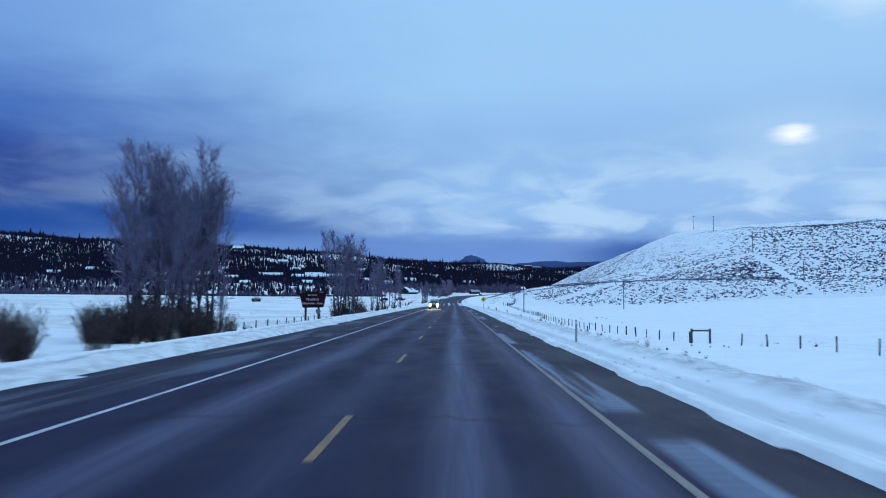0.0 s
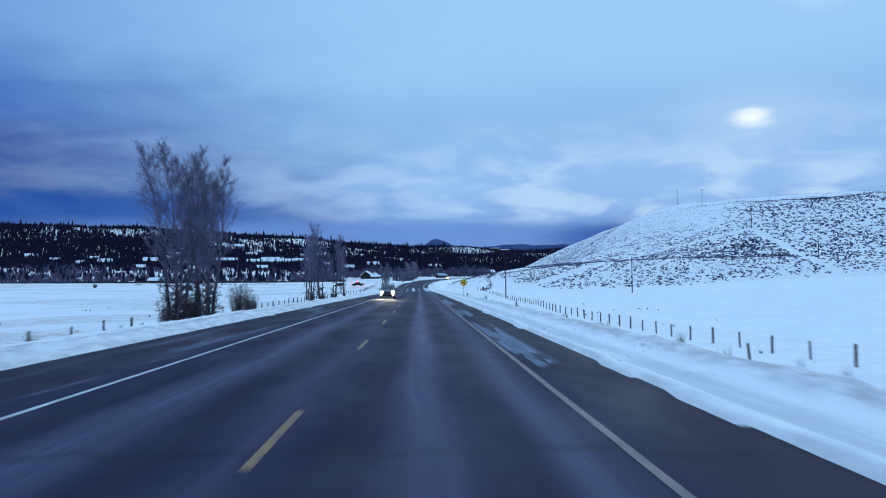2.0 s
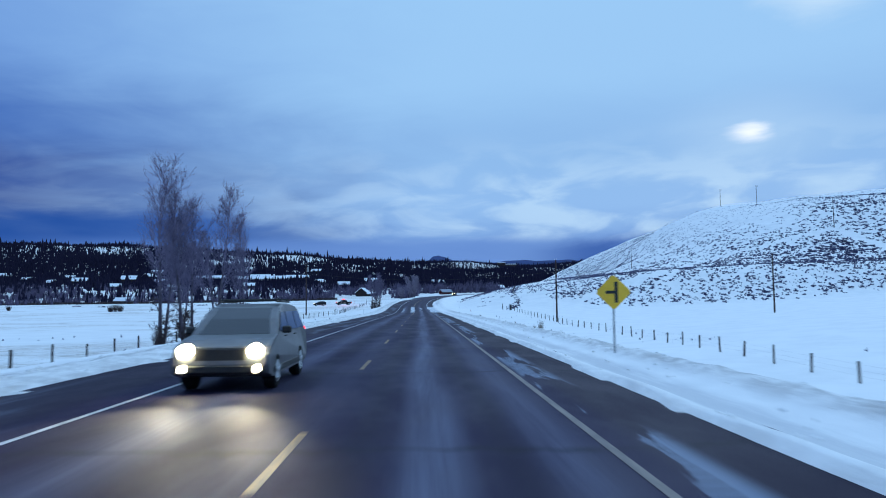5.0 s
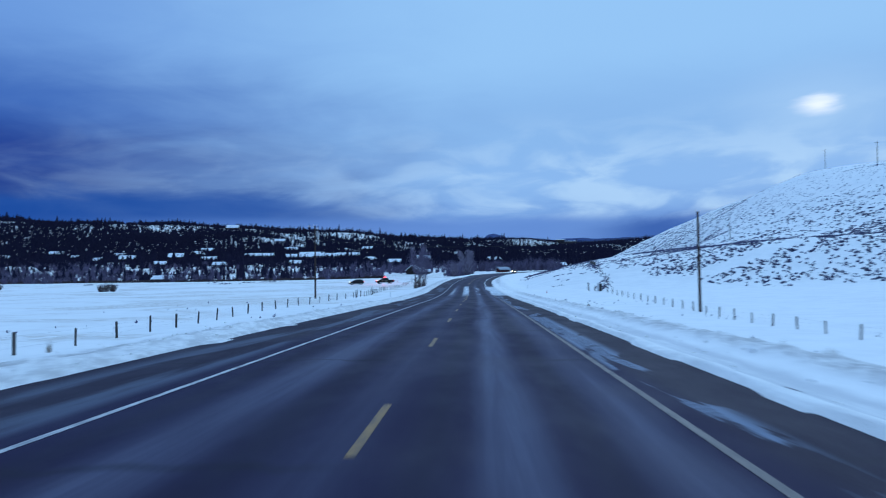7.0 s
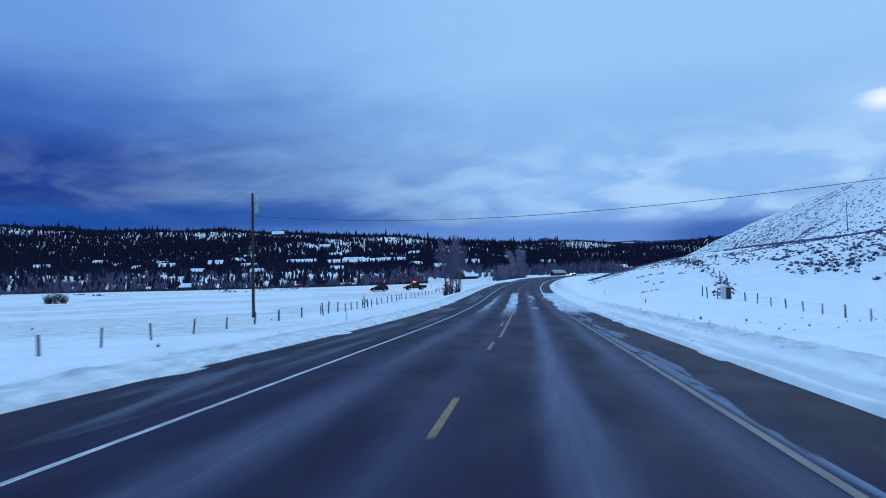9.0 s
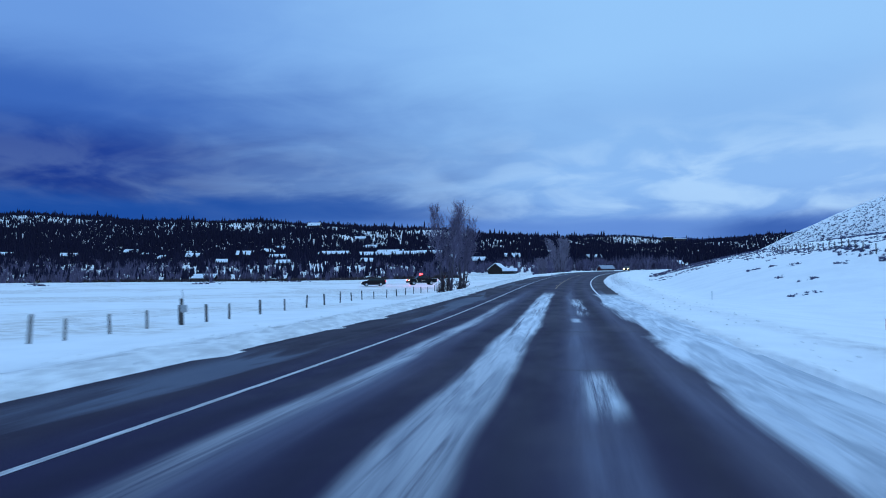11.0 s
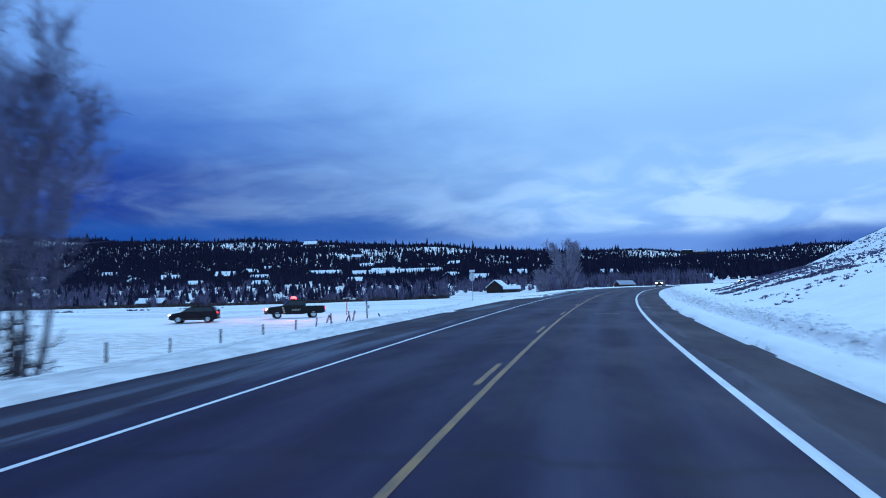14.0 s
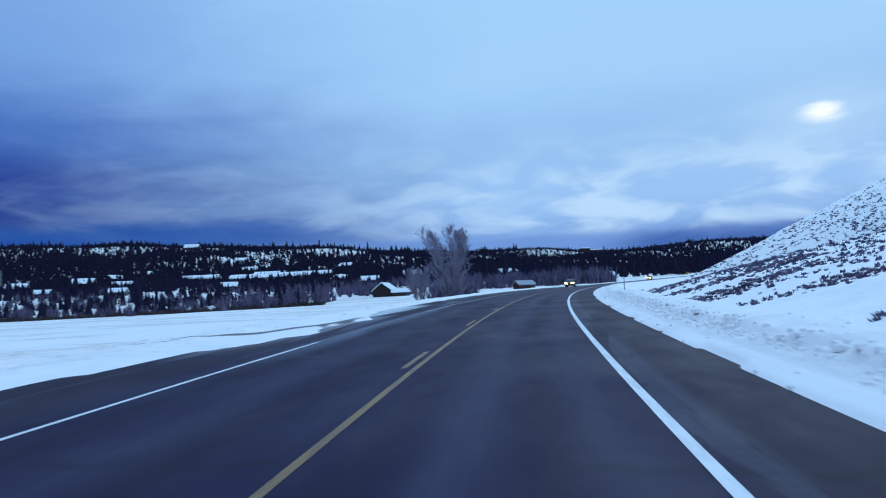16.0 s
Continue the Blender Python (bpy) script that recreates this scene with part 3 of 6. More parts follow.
def ground_sheet():
    rows = np.concatenate([np.arange(-110, -20, 6), np.arange(-20, 345, 0.9), np.arange(345, 450, 0.4), np.arange(450, 470, 0.9), np.arange(470, 760, 6), np.arange(760, 1700, 22), np.geomspace(1700, 4600, 10)])
    near = np.concatenate([np.arange(-30, -11, 1.0), np.arange(-11, -6.2, 0.3), [-6.0, -5.75, -5.5, -5.25, -5.0, -4.7, -4.2, -2, 0, 2, 4, 4.9], np.arange(5.2, 8.2, 0.15), np.arange(8.2, 10, 0.3), np.arange(10, 31, 1.0)])
    left = -np.concatenate([np.arange(32, 80, 4), np.arange(80, 400, 14), np.arange(400, 1200, 40), np.geomspace(1240, 3600, 8)])[::-1]
    right = np.concatenate([np.arange(32, 240, 3), np.arange(240, 400, 10), np.arange(400, 1200, 40), np.geomspace(1240, 3600, 8)])
    cols = np.concatenate([left, near, right])
    Y, O = np.meshgrid(rows, cols, indexing="ij")
    X = np.interp(Y, RY, RX) + O / np.cos(np.interp(Y, RY, HEAD))
    Z = ground_z(X, Y)
    nr, nc = X.shape
    v = np.stack([X.ravel(), Y.ravel(), Z.ravel()], 1)
    i = np.arange(nr * nc).reshape(nr, nc)
    f = np.stack([i[:-1, :-1], i[:-1, 1:], i[1:, 1:], i[1:, :-1]], -1).reshape(-1, 4)
    ob = mesh_ob("ground", v.tolist(), f.tolist(), SNOW, smooth=True)
    uv = ob.data.uv_layers.new(name="UVMap")
    loops = np.empty(len(ob.data.loops), np.int32)
    ob.data.loops.foreach_get("vertex_index", loops)
    uv.data.foreach_set("uv", np.stack([O.ravel()[loops], Y.ravel()[loops]], 1).astype(np.float32).ravel())
    return tagged(ob, "snow-covered valley floor, hillside and distant ridge", "ground", kind="structure")


def ribbon(name, s0, s1, o0, o1, dz, mat, parent=None, label="", wobble=0.0, step=2.0, thick=0.0):
    """A strip that follows the road from s0 to s1 between two offsets; uv holds offset and distance in metres."""
    ss = np.linspace(s0, s1, max(2, int(round((s1 - s0) / step)) + 1))
    oo = np.linspace(o0, o1, 17 if abs(o1 - o0) > 2 else 2)
    h, x, y, z = (np.interp(ss, SG, a)[:, None] for a in (HEAD, RX, RY, RZ))
    o = oo[None] + wobble * wave(ss[:, None], oo[None] * 9, 3.0, 4.0)
    crown = -0.003 * np.abs(o) - bank(ss)[:, None] * o
    X, Y, Z = x + o * np.cos(h), y - o * np.sin(h), z + crown + dz
    n, c = X.shape
    i = np.arange(n * c).reshape(n, c)
    f = np.stack([i[:-1, :-1], i[:-1, 1:], i[1:, 1:], i[1:, :-1]], -1).reshape(-1, 4).tolist()
    v = np.stack([X.ravel(), Y.ravel(), Z.ravel()], 1).tolist()
    if thick:
        rim = list(i[0]) + list(i[1:, -1]) + list(i[-1, ::-1][1:]) + list(i[::-1, 0][1:-1])
        k, r = len(v), len(rim)
        edge = [v[a] for a in rim]
        v += edge + [(a, b, e - thick) for a, b, e in edge]
        f += [(k + (j + 1) % r, k + j, k + r + j, k + r + (j + 1) % r) for j in range(r)]
        o = np.concatenate([o.ravel(), o.ravel()[rim], o.ravel()[rim]])
        ss2 = np.repeat(ss, c)
        ss2 = np.concatenate([ss2, ss2[rim], ss2[rim]])
    else:
        o, ss2 = o.ravel(), np.repeat(ss, c)
    ob = mesh_ob(name, v, f, mat, parent, True, label)
    uv = ob.data.uv_layers.new(name="UVMap")
    loops = np.empty(len(ob.data.loops), np.int32)
    ob.data.loops.foreach_get("vertex_index", loops)
    uv.data.foreach_set("uv", np.stack([o[loops], ss2[loops]], 1).astype(np.float32).ravel())
    return ob


ground_sheet()
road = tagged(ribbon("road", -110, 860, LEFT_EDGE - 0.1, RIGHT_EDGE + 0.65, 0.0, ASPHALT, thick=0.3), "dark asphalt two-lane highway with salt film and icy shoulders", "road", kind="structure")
LANE = 3.66
ribbon("edge_line", -110, 330, -LANE - 0.055, -LANE + 0.055, 0.005, WHITE_PAINT, road, "worn white edge line")
ribbon("edge_line", 330, 408, -LANE - 0.05, -LANE + 0.05, 0.005, BRIGHT_PAINT, road, "clean white edge line")
ribbon("edge_line", 408, 426, -LANE - 0.055, -LANE + 0.055, 0.005, FAINT_PAINT, road, "worn-off stretch of the edge line")
ribbon("edge_line", 426, 860, -LANE - 0.055, -LANE + 0.055, 0.005, WHITE_PAINT, road, "worn white edge line")
ribbon("edge_line", -110, 274, LANE - 0.055, LANE + 0.055, 0.005, TAN_PAINT, road, "dirty tan edge line")
ribbon("edge_line", 325, 860, LANE + 0.145, LANE + 0.295, 0.005, BRIGHT_PAINT, road, "bright white edge line")
ribbon("centre_line", 247, 273, 0.07, 0.18, 0.005, YELLOW_PAINT, road, "solid yellow centre line")
ribbon("centre_line", 343, 860, 0.125, 0.235, 0.005, YELLOW_PAINT, road, "solid yellow centre line")
for k in range(-9, 20):
    s0 = 10.05 + 12.19 * k
    ribbon("lane_dash", s0, s0 + 3.05, -0.055, 0.055, 0.005, YELLOW_PAINT, road)
for k in range(-8, 40):
    s0 = 352.75 + 12.19 * k
    if 278 < s0 < 345:
        continue
    ribbon("lane_dash", s0, s0 + 3.05, *((-0.18, -0.07) if s0 < 300 else (-0.11, 0.0)), 0.005, YELLOW_PAINT, road)
ribbon("cross_stripe", 318.1, 318.4, 1.65, 2.45, 0.005, FAINT_PAINT, road, "short white stripe across the lane")
ribbon("cross_stripe", 386.3, 386.6, 4.1, 5.3, 0.005, FAINT_PAINT, road, "short white stripe across the shoulder")
ribbon("cross_stripe", 378.4, 378.7, 1.55, 2.75, 0.005, FAINT_PAINT, road, "short white stripe across the lane")

# ---- building blocks ----
def box(bm, sx, sy, sz, m=None, bevel=0.0):
    """A box standing on z = 0, bevelled where told, placed by m."""
    g = bmesh.ops.create_cube(bm, size=1.0)
    vs = g["verts"]
    bmesh.ops.scale(bm, vec=(sx, sy, sz), verts=vs)
    bmesh.ops.translate(bm, vec=(0, 0, sz / 2), verts=vs)
    if bevel:
        es = list({e for v in vs for e in v.link_edges})
        r = bmesh.ops.bevel(bm, geom=es, offset=bevel, segments=1, affect="EDGES", profile=0.5)
        vs = list({v for f in r["faces"] for v in f.verts} | {v for v in vs if v.is_valid})
    if m is not None:
        bmesh.ops.transform(bm, matrix=m, verts=vs)
    return vs


def rod(bm, a, b, r0, r1=None, n=8, caps=True):
    a, b = Vector(a), Vector(b)
    d = b - a
    g = bmesh.ops.create_cone(bm, cap_ends=caps, segments=n, radius1=r0, radius2=r0 if r1 is None else r1, depth=d.length)
    bmesh.ops.transform(bm, matrix=Matrix.Translation((a + b) / 2) @ d.to_track_quat("Z", "Y").to_matrix().to_4x4(), verts=g["verts"])
    return g["verts"]


def prism(bm, outline, depth, m):
    """A flat outline (x, z) given depth along y, placed by m."""
    n = len(outline)
    a = [bm.verts.new(m @ Vector((x, -depth / 2, z))) for x, z in outline]
    b = [bm.verts.new(m @ Vector((x, depth / 2, z))) for x, z in outline]
    bm.faces.new(a)
    bm.faces.new(b[::-1])
    for i in range(n):
        bm.faces.new((a[i], b[i], b[(i + 1) % n], a[(i + 1) % n]))


def gz(x, y):
    return float(ground_z(x, y))


def lettering(name, text, size, mat, parent, m, label=""):
    c = bpy.data.curves.new(name, "FONT")
    c.body, c.size, c.align_x, c.align_y, c.extrude = text, size, "CENTER", "CENTER", 0.004
    tmp = bpy.data.objects.new(name, c)
    me = bpy.data.meshes.new_from_object(tmp)
    bpy.data.objects.remove(tmp)
    bpy.data.curves.remove(c)
    me.materials.append(mat)
    ob = new(name, me)
    ob.parent, ob.matrix_local = parent, m
    return tagged(ob, label) if label else ob


# ---- trees ----
class Wood:
    """Collects tapered branches as one list of vertices and faces."""

    def __init__(self):
        self.v, self.f = [], []

    def limb(self, a, b, r0, r1, n=4):
        d = (b - a).normalized()
        u = d.orthogonal().normalized()
        w = d.cross(u)
        k = len(self.v)
        for p, r in ((a, r0), (b, r1)):
            for i in range(n):
                t = 2 * math.pi * i / n
                self.v.append(p + (u * math.cos(t) + w * math.sin(t)) * r)
        for i in range(n):
            j = (i + 1) % n
            self.f.append((k + i, k + j, k + n + j, k + n + i))


def bough(wood, rng, p, d, length, r0, r1, segs, up, sway, sides):
    """A tapered bough that bends upward as it grows; gives back its points and directions."""
    out = [(p, d)]
    for i in range(segs):
        d = (d + Vector((rng.gauss(0, sway), rng.gauss(0, sway), up + rng.gauss(0, sway * 0.5)))).normalized()
        q = p + d * (length / segs)
        wood.limb(p, q, r0 + (r1 - r0) * i / segs, r0 + (r1 - r0) * (i + 1) / segs, sides)
        p = q
        out.append((p, d))
    return out


def along(line, f):
    """The place and direction at the share f of a bough."""
    k = min(int(f * (len(line) - 1)), len(line) - 2)
    u = f * (len(line) - 1) - k
    return line[k][0].lerp(line[k + 1][0], u), line[k + 1][1]


def aside(rng, d, angle):
    t = rng.uniform(0, 2 * math.pi)
    u = d.orthogonal().normalized()
    side = (u * math.cos(t) + d.cross(u) * math.sin(t)).normalized()
    return (d * math.cos(angle) + side * math.sin(angle)).normalized()


def spray(wood, rng, line, count, reach, thin):
    """Fine twigs along a bough, each with its own twiglets."""
    for _ in range(count):
        f = rng.uniform(0.15, 1.0)
        p, d = along(line, f)
        twig = bough(wood, rng, p, aside(rng, d, rng.uniform(0.35, 0.8)), reach * rng.uniform(0.5, 1.0) * (1.15 - 0.5 * f), thin * 1.5, thin, 2, 0.10, 0.10, 3)
        for _ in range(4):
            q, e = along(twig, rng.uniform(0.1, 1.0))
            bough(wood, rng, q, aside(rng, e, rng.uniform(0.3, 0.75)), reach * rng.uniform(0.3, 0.6), thin, thin * 0.7, 1, 0.08, 0.08, 3)


def bare_tree(name, height, seed, leaders, label, bare=0.28, wide=1.0, boughs=30, shaggy=10, thin=0.0068, twigs=None):
    """A leafless cottonwood. leaders: foot offset, lean and share of the height of each stem; bare: where the crown begins."""
    rng = random.Random(seed)
    trunk, crown, shag = Wood(), Wood(), Wood()
    for foot, lean, share in leaders:
        t = rng.uniform(0, 2 * math.pi) if isinstance(lean, float) else None
        lx, ly = (lean * math.cos(t), lean * math.sin(t)) if t is not None else lean
        h = height * share
        r = 0.0105 * h + 0.02
        stem = [(Vector((foot[0], foot[1], -0.4)), Vector((lx * 0.6, ly * 0.6, 1)).normalized())]
        n = 13
        for i in range(n):
            p, d = stem[-1]
            d = (d + Vector((rng.gauss(0, 0.035) + lx * 0.08, rng.gauss(0, 0.035) + ly * 0.08, 0.05))).normalized()
            q = p + d * ((h + 0.4) / n)
            a, b = r * (1 - 0.93 * i / n), r * (1 - 0.93 * (i + 1) / n)
            (trunk if i < 7 else crown).limb(p, q, a * (1.35 if i == 0 else 1.0), b, 7 if i < 7 else 5)
            stem.append((q, d))
        for k in range(boughs):
            f = bare + (0.98 - bare) * ((k + rng.random()) / boughs) ** 0.85
            p, d = along(stem, f)
            swell = math.sin(math.pi * min(1.0, 0.12 + 0.88 * (f - bare * 0.6) / (1 - bare * 0.6))) ** 0.7
            length = h * wide * (0.05 + 0.17 * swell) * rng.uniform(0.6, 1.15)
            line = bough(crown, rng, p, aside(rng, d, rng.uniform(0.45, 0.95) * (1.1 - 0.45 * f)), length, 0.008 + 0.006 * length, 0.005, 4, 0.14, 0.07, 4)
            spray(crown, rng, line, 10, 0.34 + 0.30 * length, thin)
        # dead shaggy twigs round the lower stem
        for k in range(shaggy):
            p, d = along(stem, rng.uniform(0.03, bare * 0.9))
            line = bough(shag, rng, p, aside(rng, d, rng.uniform(0.7, 1.4)), rng.uniform(0.4, 1.1), 0.013, 0.007, 3, 0.03, 0.16, 3)
            spray(shag, rng, line, 5, 0.4, thin * 1.3)
    ob = empty(name, Matrix(), label, "tree")
    mesh_ob("trunk", [tuple(v) for v in trunk.v], trunk.f, BARK, ob, True)
    mesh_ob("crown", [tuple(v) for v in crown.v], crown.f, twigs or TWIG, ob)
    mesh_ob("lower_thicket", [tuple(v) for v in shag.v], shag.f, twigs or SHRUB_WOOD, ob)
    return ob


def bare_shrub(name, height, seed, stems, label, splay):
    rng = random.Random(seed)
    w = Wood()
    for k in range(stems):
        t, e = rng.uniform(0, 2 * math.pi), rng.uniform(0.02, splay)
        base = Vector((math.cos(t), math.sin(t), 0)) * rng.uniform(0, height * 0.26) - Vector((0, 0, 0.15))
        d = Vector((math.cos(t) * e, math.sin(t) * e, 1)).normalized()
        line = bough(w, rng, base, d, height * rng.uniform(0.45, 1.0), 0.014, 0.006, 4, 0.03, 0.09, 3)
        spray(w, rng, line, 3, height * 0.20, 0.005)
    ob = empty(name, Matrix(), label, "shrub")
    mesh_ob("thicket", [tuple(v) for v in w.v], w.f, SHRUB_WOOD, ob)
    return ob


def stand(ob, x, y, size=1.0, turn=0.0, sink=0.0):
    """Sets a thing on the ground."""
    ob.matrix_basis = Matrix.Translation((x, y, gz(x, y) - sink)) @ Matrix.Rotation(turn, 4, "Z") @ Matrix.Scale(size, 4)
    return ob


def again(ob, x, y, size=1.0, turn=0.0, sink=0.0):
    c = copy_thing(ob, Matrix())
    return stand(c, x, y, size, turn, sink)


TREE_LABEL = "leafless grey-brown cottonwood with upright limbs in snow"
ROADSIDE = "roadside cottonwoods"
twin = tagged(bare_tree("cottonwood_tree", 12.0, 11, [((-0.3, 0.1), (-0.10, 0.02), 1.0), ((0.35, 0.0), (0.12, -0.04), 0.94), ((0.1, 0.5), (0.02, 0.12), 0.85)], TREE_LABEL, wide=1.35, boughs=36, shaggy=18), group=ROADSIDE)
vase = tagged(bare_tree("cottonwood_tree", 12.0, 23, [((-0.3, 0), (-0.20, 0.05), 0.97), ((0.2, 0.2), (-0.03, 0.08), 1.0), ((0.4, -0.1), (0.15, -0.05), 0.93), ((0.1, -0.4), (0.05, -0.16), 0.82)], TREE_LABEL, wide=1.0, boughs=34, shaggy=24), group=ROADSIDE)
slim = tagged(bare_tree("cottonwood_tree", 12.0, 37, [((0, 0), (0.02, 0.03), 1.0), ((0.25, 0.1), (0.07, -0.02), 0.72)], "slender leafless cottonwood with a tufted top in snow", bare=0.32, wide=1.25, boughs=36, shaggy=20), group=ROADSIDE)
lobed = tagged(bare_tree("cottonwood_tree", 12.0, 43, [((-0.2, 0), (-0.10, 0.03), 0.92), ((0.2, 0), (0.14, -0.02), 1.0), ((0.3, 0.2), (0.30, 0.06), 0.84)], TREE_LABEL, bare=0.22, wide=1.4, boughs=38), group=ROADSIDE)
stand(twin, -19.2, 52.0, 1.05, 0.2)
stand(vase, -13.8, 98.8, 0.95, 0.3)
stand(slim, -16.9, 177.9, 1.05, 0.6)
stand(lobed, -17.5, 54.2, 1.05, 0.1)
for src, x, y, size, turn in (
    (slim, -20.4, 52.6, 1.04, 1.9), (twin, -16.3, 55.8, 0.90, 2.4), (vase, -18.3, 55.6, 0.90, 3.4), (slim, -17.0, 53.0, 0.80, 4.4), (slim, -15.1, 54.4, 0.36, 1.2), (slim, -19.9, 50.6, 0.86, 5.2), (twin, -17.9, 51.4, 0.80, 4.0),
    (vase, -11.9, 98.8, 0.86, 0.1), (slim, -13.2, 101.0, 0.74, 1.4),
    (twin, -15.4, 179.2, 0.88, 1.1), (slim, -12.7, 177.1, 0.86, 2.3), (slim, -11.5, 179.7, 0.70, 4.1), (slim, -19.6, 190.5, 0.95, 0.5),
    (vase, -13.3, 350.6, 0.83, 0.9), (slim, -12.3, 350.0, 0.79, 2.0), (slim, -12.0, 354.4, 0.83, 0.2), (lobed, -11.9, 355.6, 0.68, 0.3),
):
    again(src, x, y, size, turn)
dome = [((0.6 * math.cos(k * 2.4), 0.6 * math.sin(k * 2.4)), (0.26 * math.cos(k * 2.4) * (k > 0), 0.26 * math.sin(k * 2.4) * (k > 0)), 0.90 + 0.07 * (k > 0) - 0.04 * (k % 2)) for k in range(8)]
broad = tagged(stand(bare_tree("cottonwood_tree", 12.0, 51, dome, "broad leafless cottonwood with a rounded grey crown", bare=0.16, wide=1.15, boughs=26, thin=0.013, shaggy=20, twigs=PALE_TWIG), -3.0, 510, 1.12), group=ROADSIDE)
again(broad, -9.0, 517, 0.62, 1.0)

SHRUB_LABEL = "bare dark willow shrub rising from roadside snow"
shrub_a = tagged(stand(bare_shrub("willow_shrub", 2.6, 5, 200, SHRUB_LABEL, 0.55), -15.2, 50.4), group="roadside willows")
shrub_b = tagged(stand(bare_shrub("willow_shrub", 3.2, 6, 120, SHRUB_LABEL, 0.22), -17.4, 49.0), group="roadside willows")
for src, x, y, size, turn in (
    (shrub_a, -19.0, 48.4, 1.1, 2), (shrub_a, -20.8, 48.5, 0.95, 3), (shrub_a, -17.2, 47.6, 0.85, 1), (shrub_b, -14.6, 55.0, 0.6, 4), (shrub_b, -19.8, 53.4, 1.0, 5), (shrub_a, -16.2, 52.6, 0.9, 0.6),
    (shrub_a, -18.3, 35.3, 1.0, 1), (shrub_a, -20.2, 36.6, 1.05, 2), (shrub_b, -16.6, 39.6, 0.75, 3), (shrub_a, -21.8, 33.0, 1.0, 3), (shrub_a, -17.2, 33.6, 0.7, 5),
    (shrub_a, -19.8, 46.0, 1.0, 0.4), (shrub_a, -18.5, 46.4, 0.95, 1.5), (shrub_a, -17.4, 46.6, 1.0, 2.6), (shrub_a, -16.4, 47.4, 0.95, 3.7), (shrub_a, -15.4, 48.6, 0.9, 4.8), (shrub_a, -14.9, 51.6, 0.8, 5.5),
):
    again(src, x, y, size, turn)
for src, x, y, size, turn in (
    (shrub_b, -14.1, 98.9, 0.72, 0), (shrub_b, -12.8, 99.2, 0.75, 1), (shrub_b, -12.5, 110.0, 0.86, 2), (shrub_b, -12.0, 111.6, 0.55, 3),
    (shrub_b, -16.8, 177.4, 0.5, 1), (shrub_b, -15.2, 178.8, 0.55, 2), (shrub_b, -12.7, 176.8, 0.4, 3),
    (shrub_b, -13.6, 350.2, 0.5, 1), (shrub_b, -12.1, 354.2, 0.34, 2),
    (shrub_b, -96.0, 362.6, 0.85, 1), (shrub_a, -94.6, 363.0, 0.9, 2), (shrub_a, -97.2, 362.0, 0.9, 2.6), (shrub_a, -150.0, 400.0, 0.8, 1.0),
):
    again(src, x, y, size, turn)


# ---- brush, weeds and far woods: too many to count ----
def tufts(name, places, mat, label, category, blades=9):
    """Many small clumps of blades in one mesh; places: x, y, z, height, width."""
    rng = np.random.default_rng(4)
    n = len(places)
    P = np.asarray(places, float)
    t = rng.uniform(0, 2 * np.pi, (n, blades))
    lean = rng.uniform(0.1, 1.0, (n, blades))
    hgt = P[:, 3:4] * rng.uniform(0.45, 1.0, (n, blades))
    half = P[:, 4:5] * rng.uniform(0.16, 0.34, (n, blades)) * min(1.0, 10 / blades) ** 1.5
    base = P[:, None, :3] + np.stack([np.cos(t), np.sin(t), 0 * t], -1) * (P[:, 4] * 0.30)[:, None, None] * lean[..., None]
    side = np.stack([-np.sin(t), np.cos(t), 0 * t], -1) * half[..., None]
    top = base + np.stack([np.cos(t) * lean * P[:, 4:5] * 0.4, np.sin(t) * lean * P[:, 4:5] * 0.4, hgt], -1)
    down = np.array([0, 0, -0.08])
    tri = np.stack([base - side + down, base + side + down, top], 2).reshape(-1, 3)
    f = np.arange(len(tri)).reshape(-1, 3)
    return tagged(mesh_ob(name, tri.tolist(), f.tolist(), mat), label, category, kind="stuff")


CLIMB = [(24.9, 314.0), (26.8, 320), (28.6, 328), (28.8, 345), (30.4, 355), (34.3, 384), (37.0, 405), (39.0, 420)]  # the fence line up the hill
TRACK = [(47.5, 326), (57.3, 332.4), (73.5, 344.6), (88, 372), (104, 401.7), (124, 410.6), (137, 409), (153.3, 413.6), (169.2, 416.3), (169.9, 389.6), (160.5, 347.5), (161, 328)]


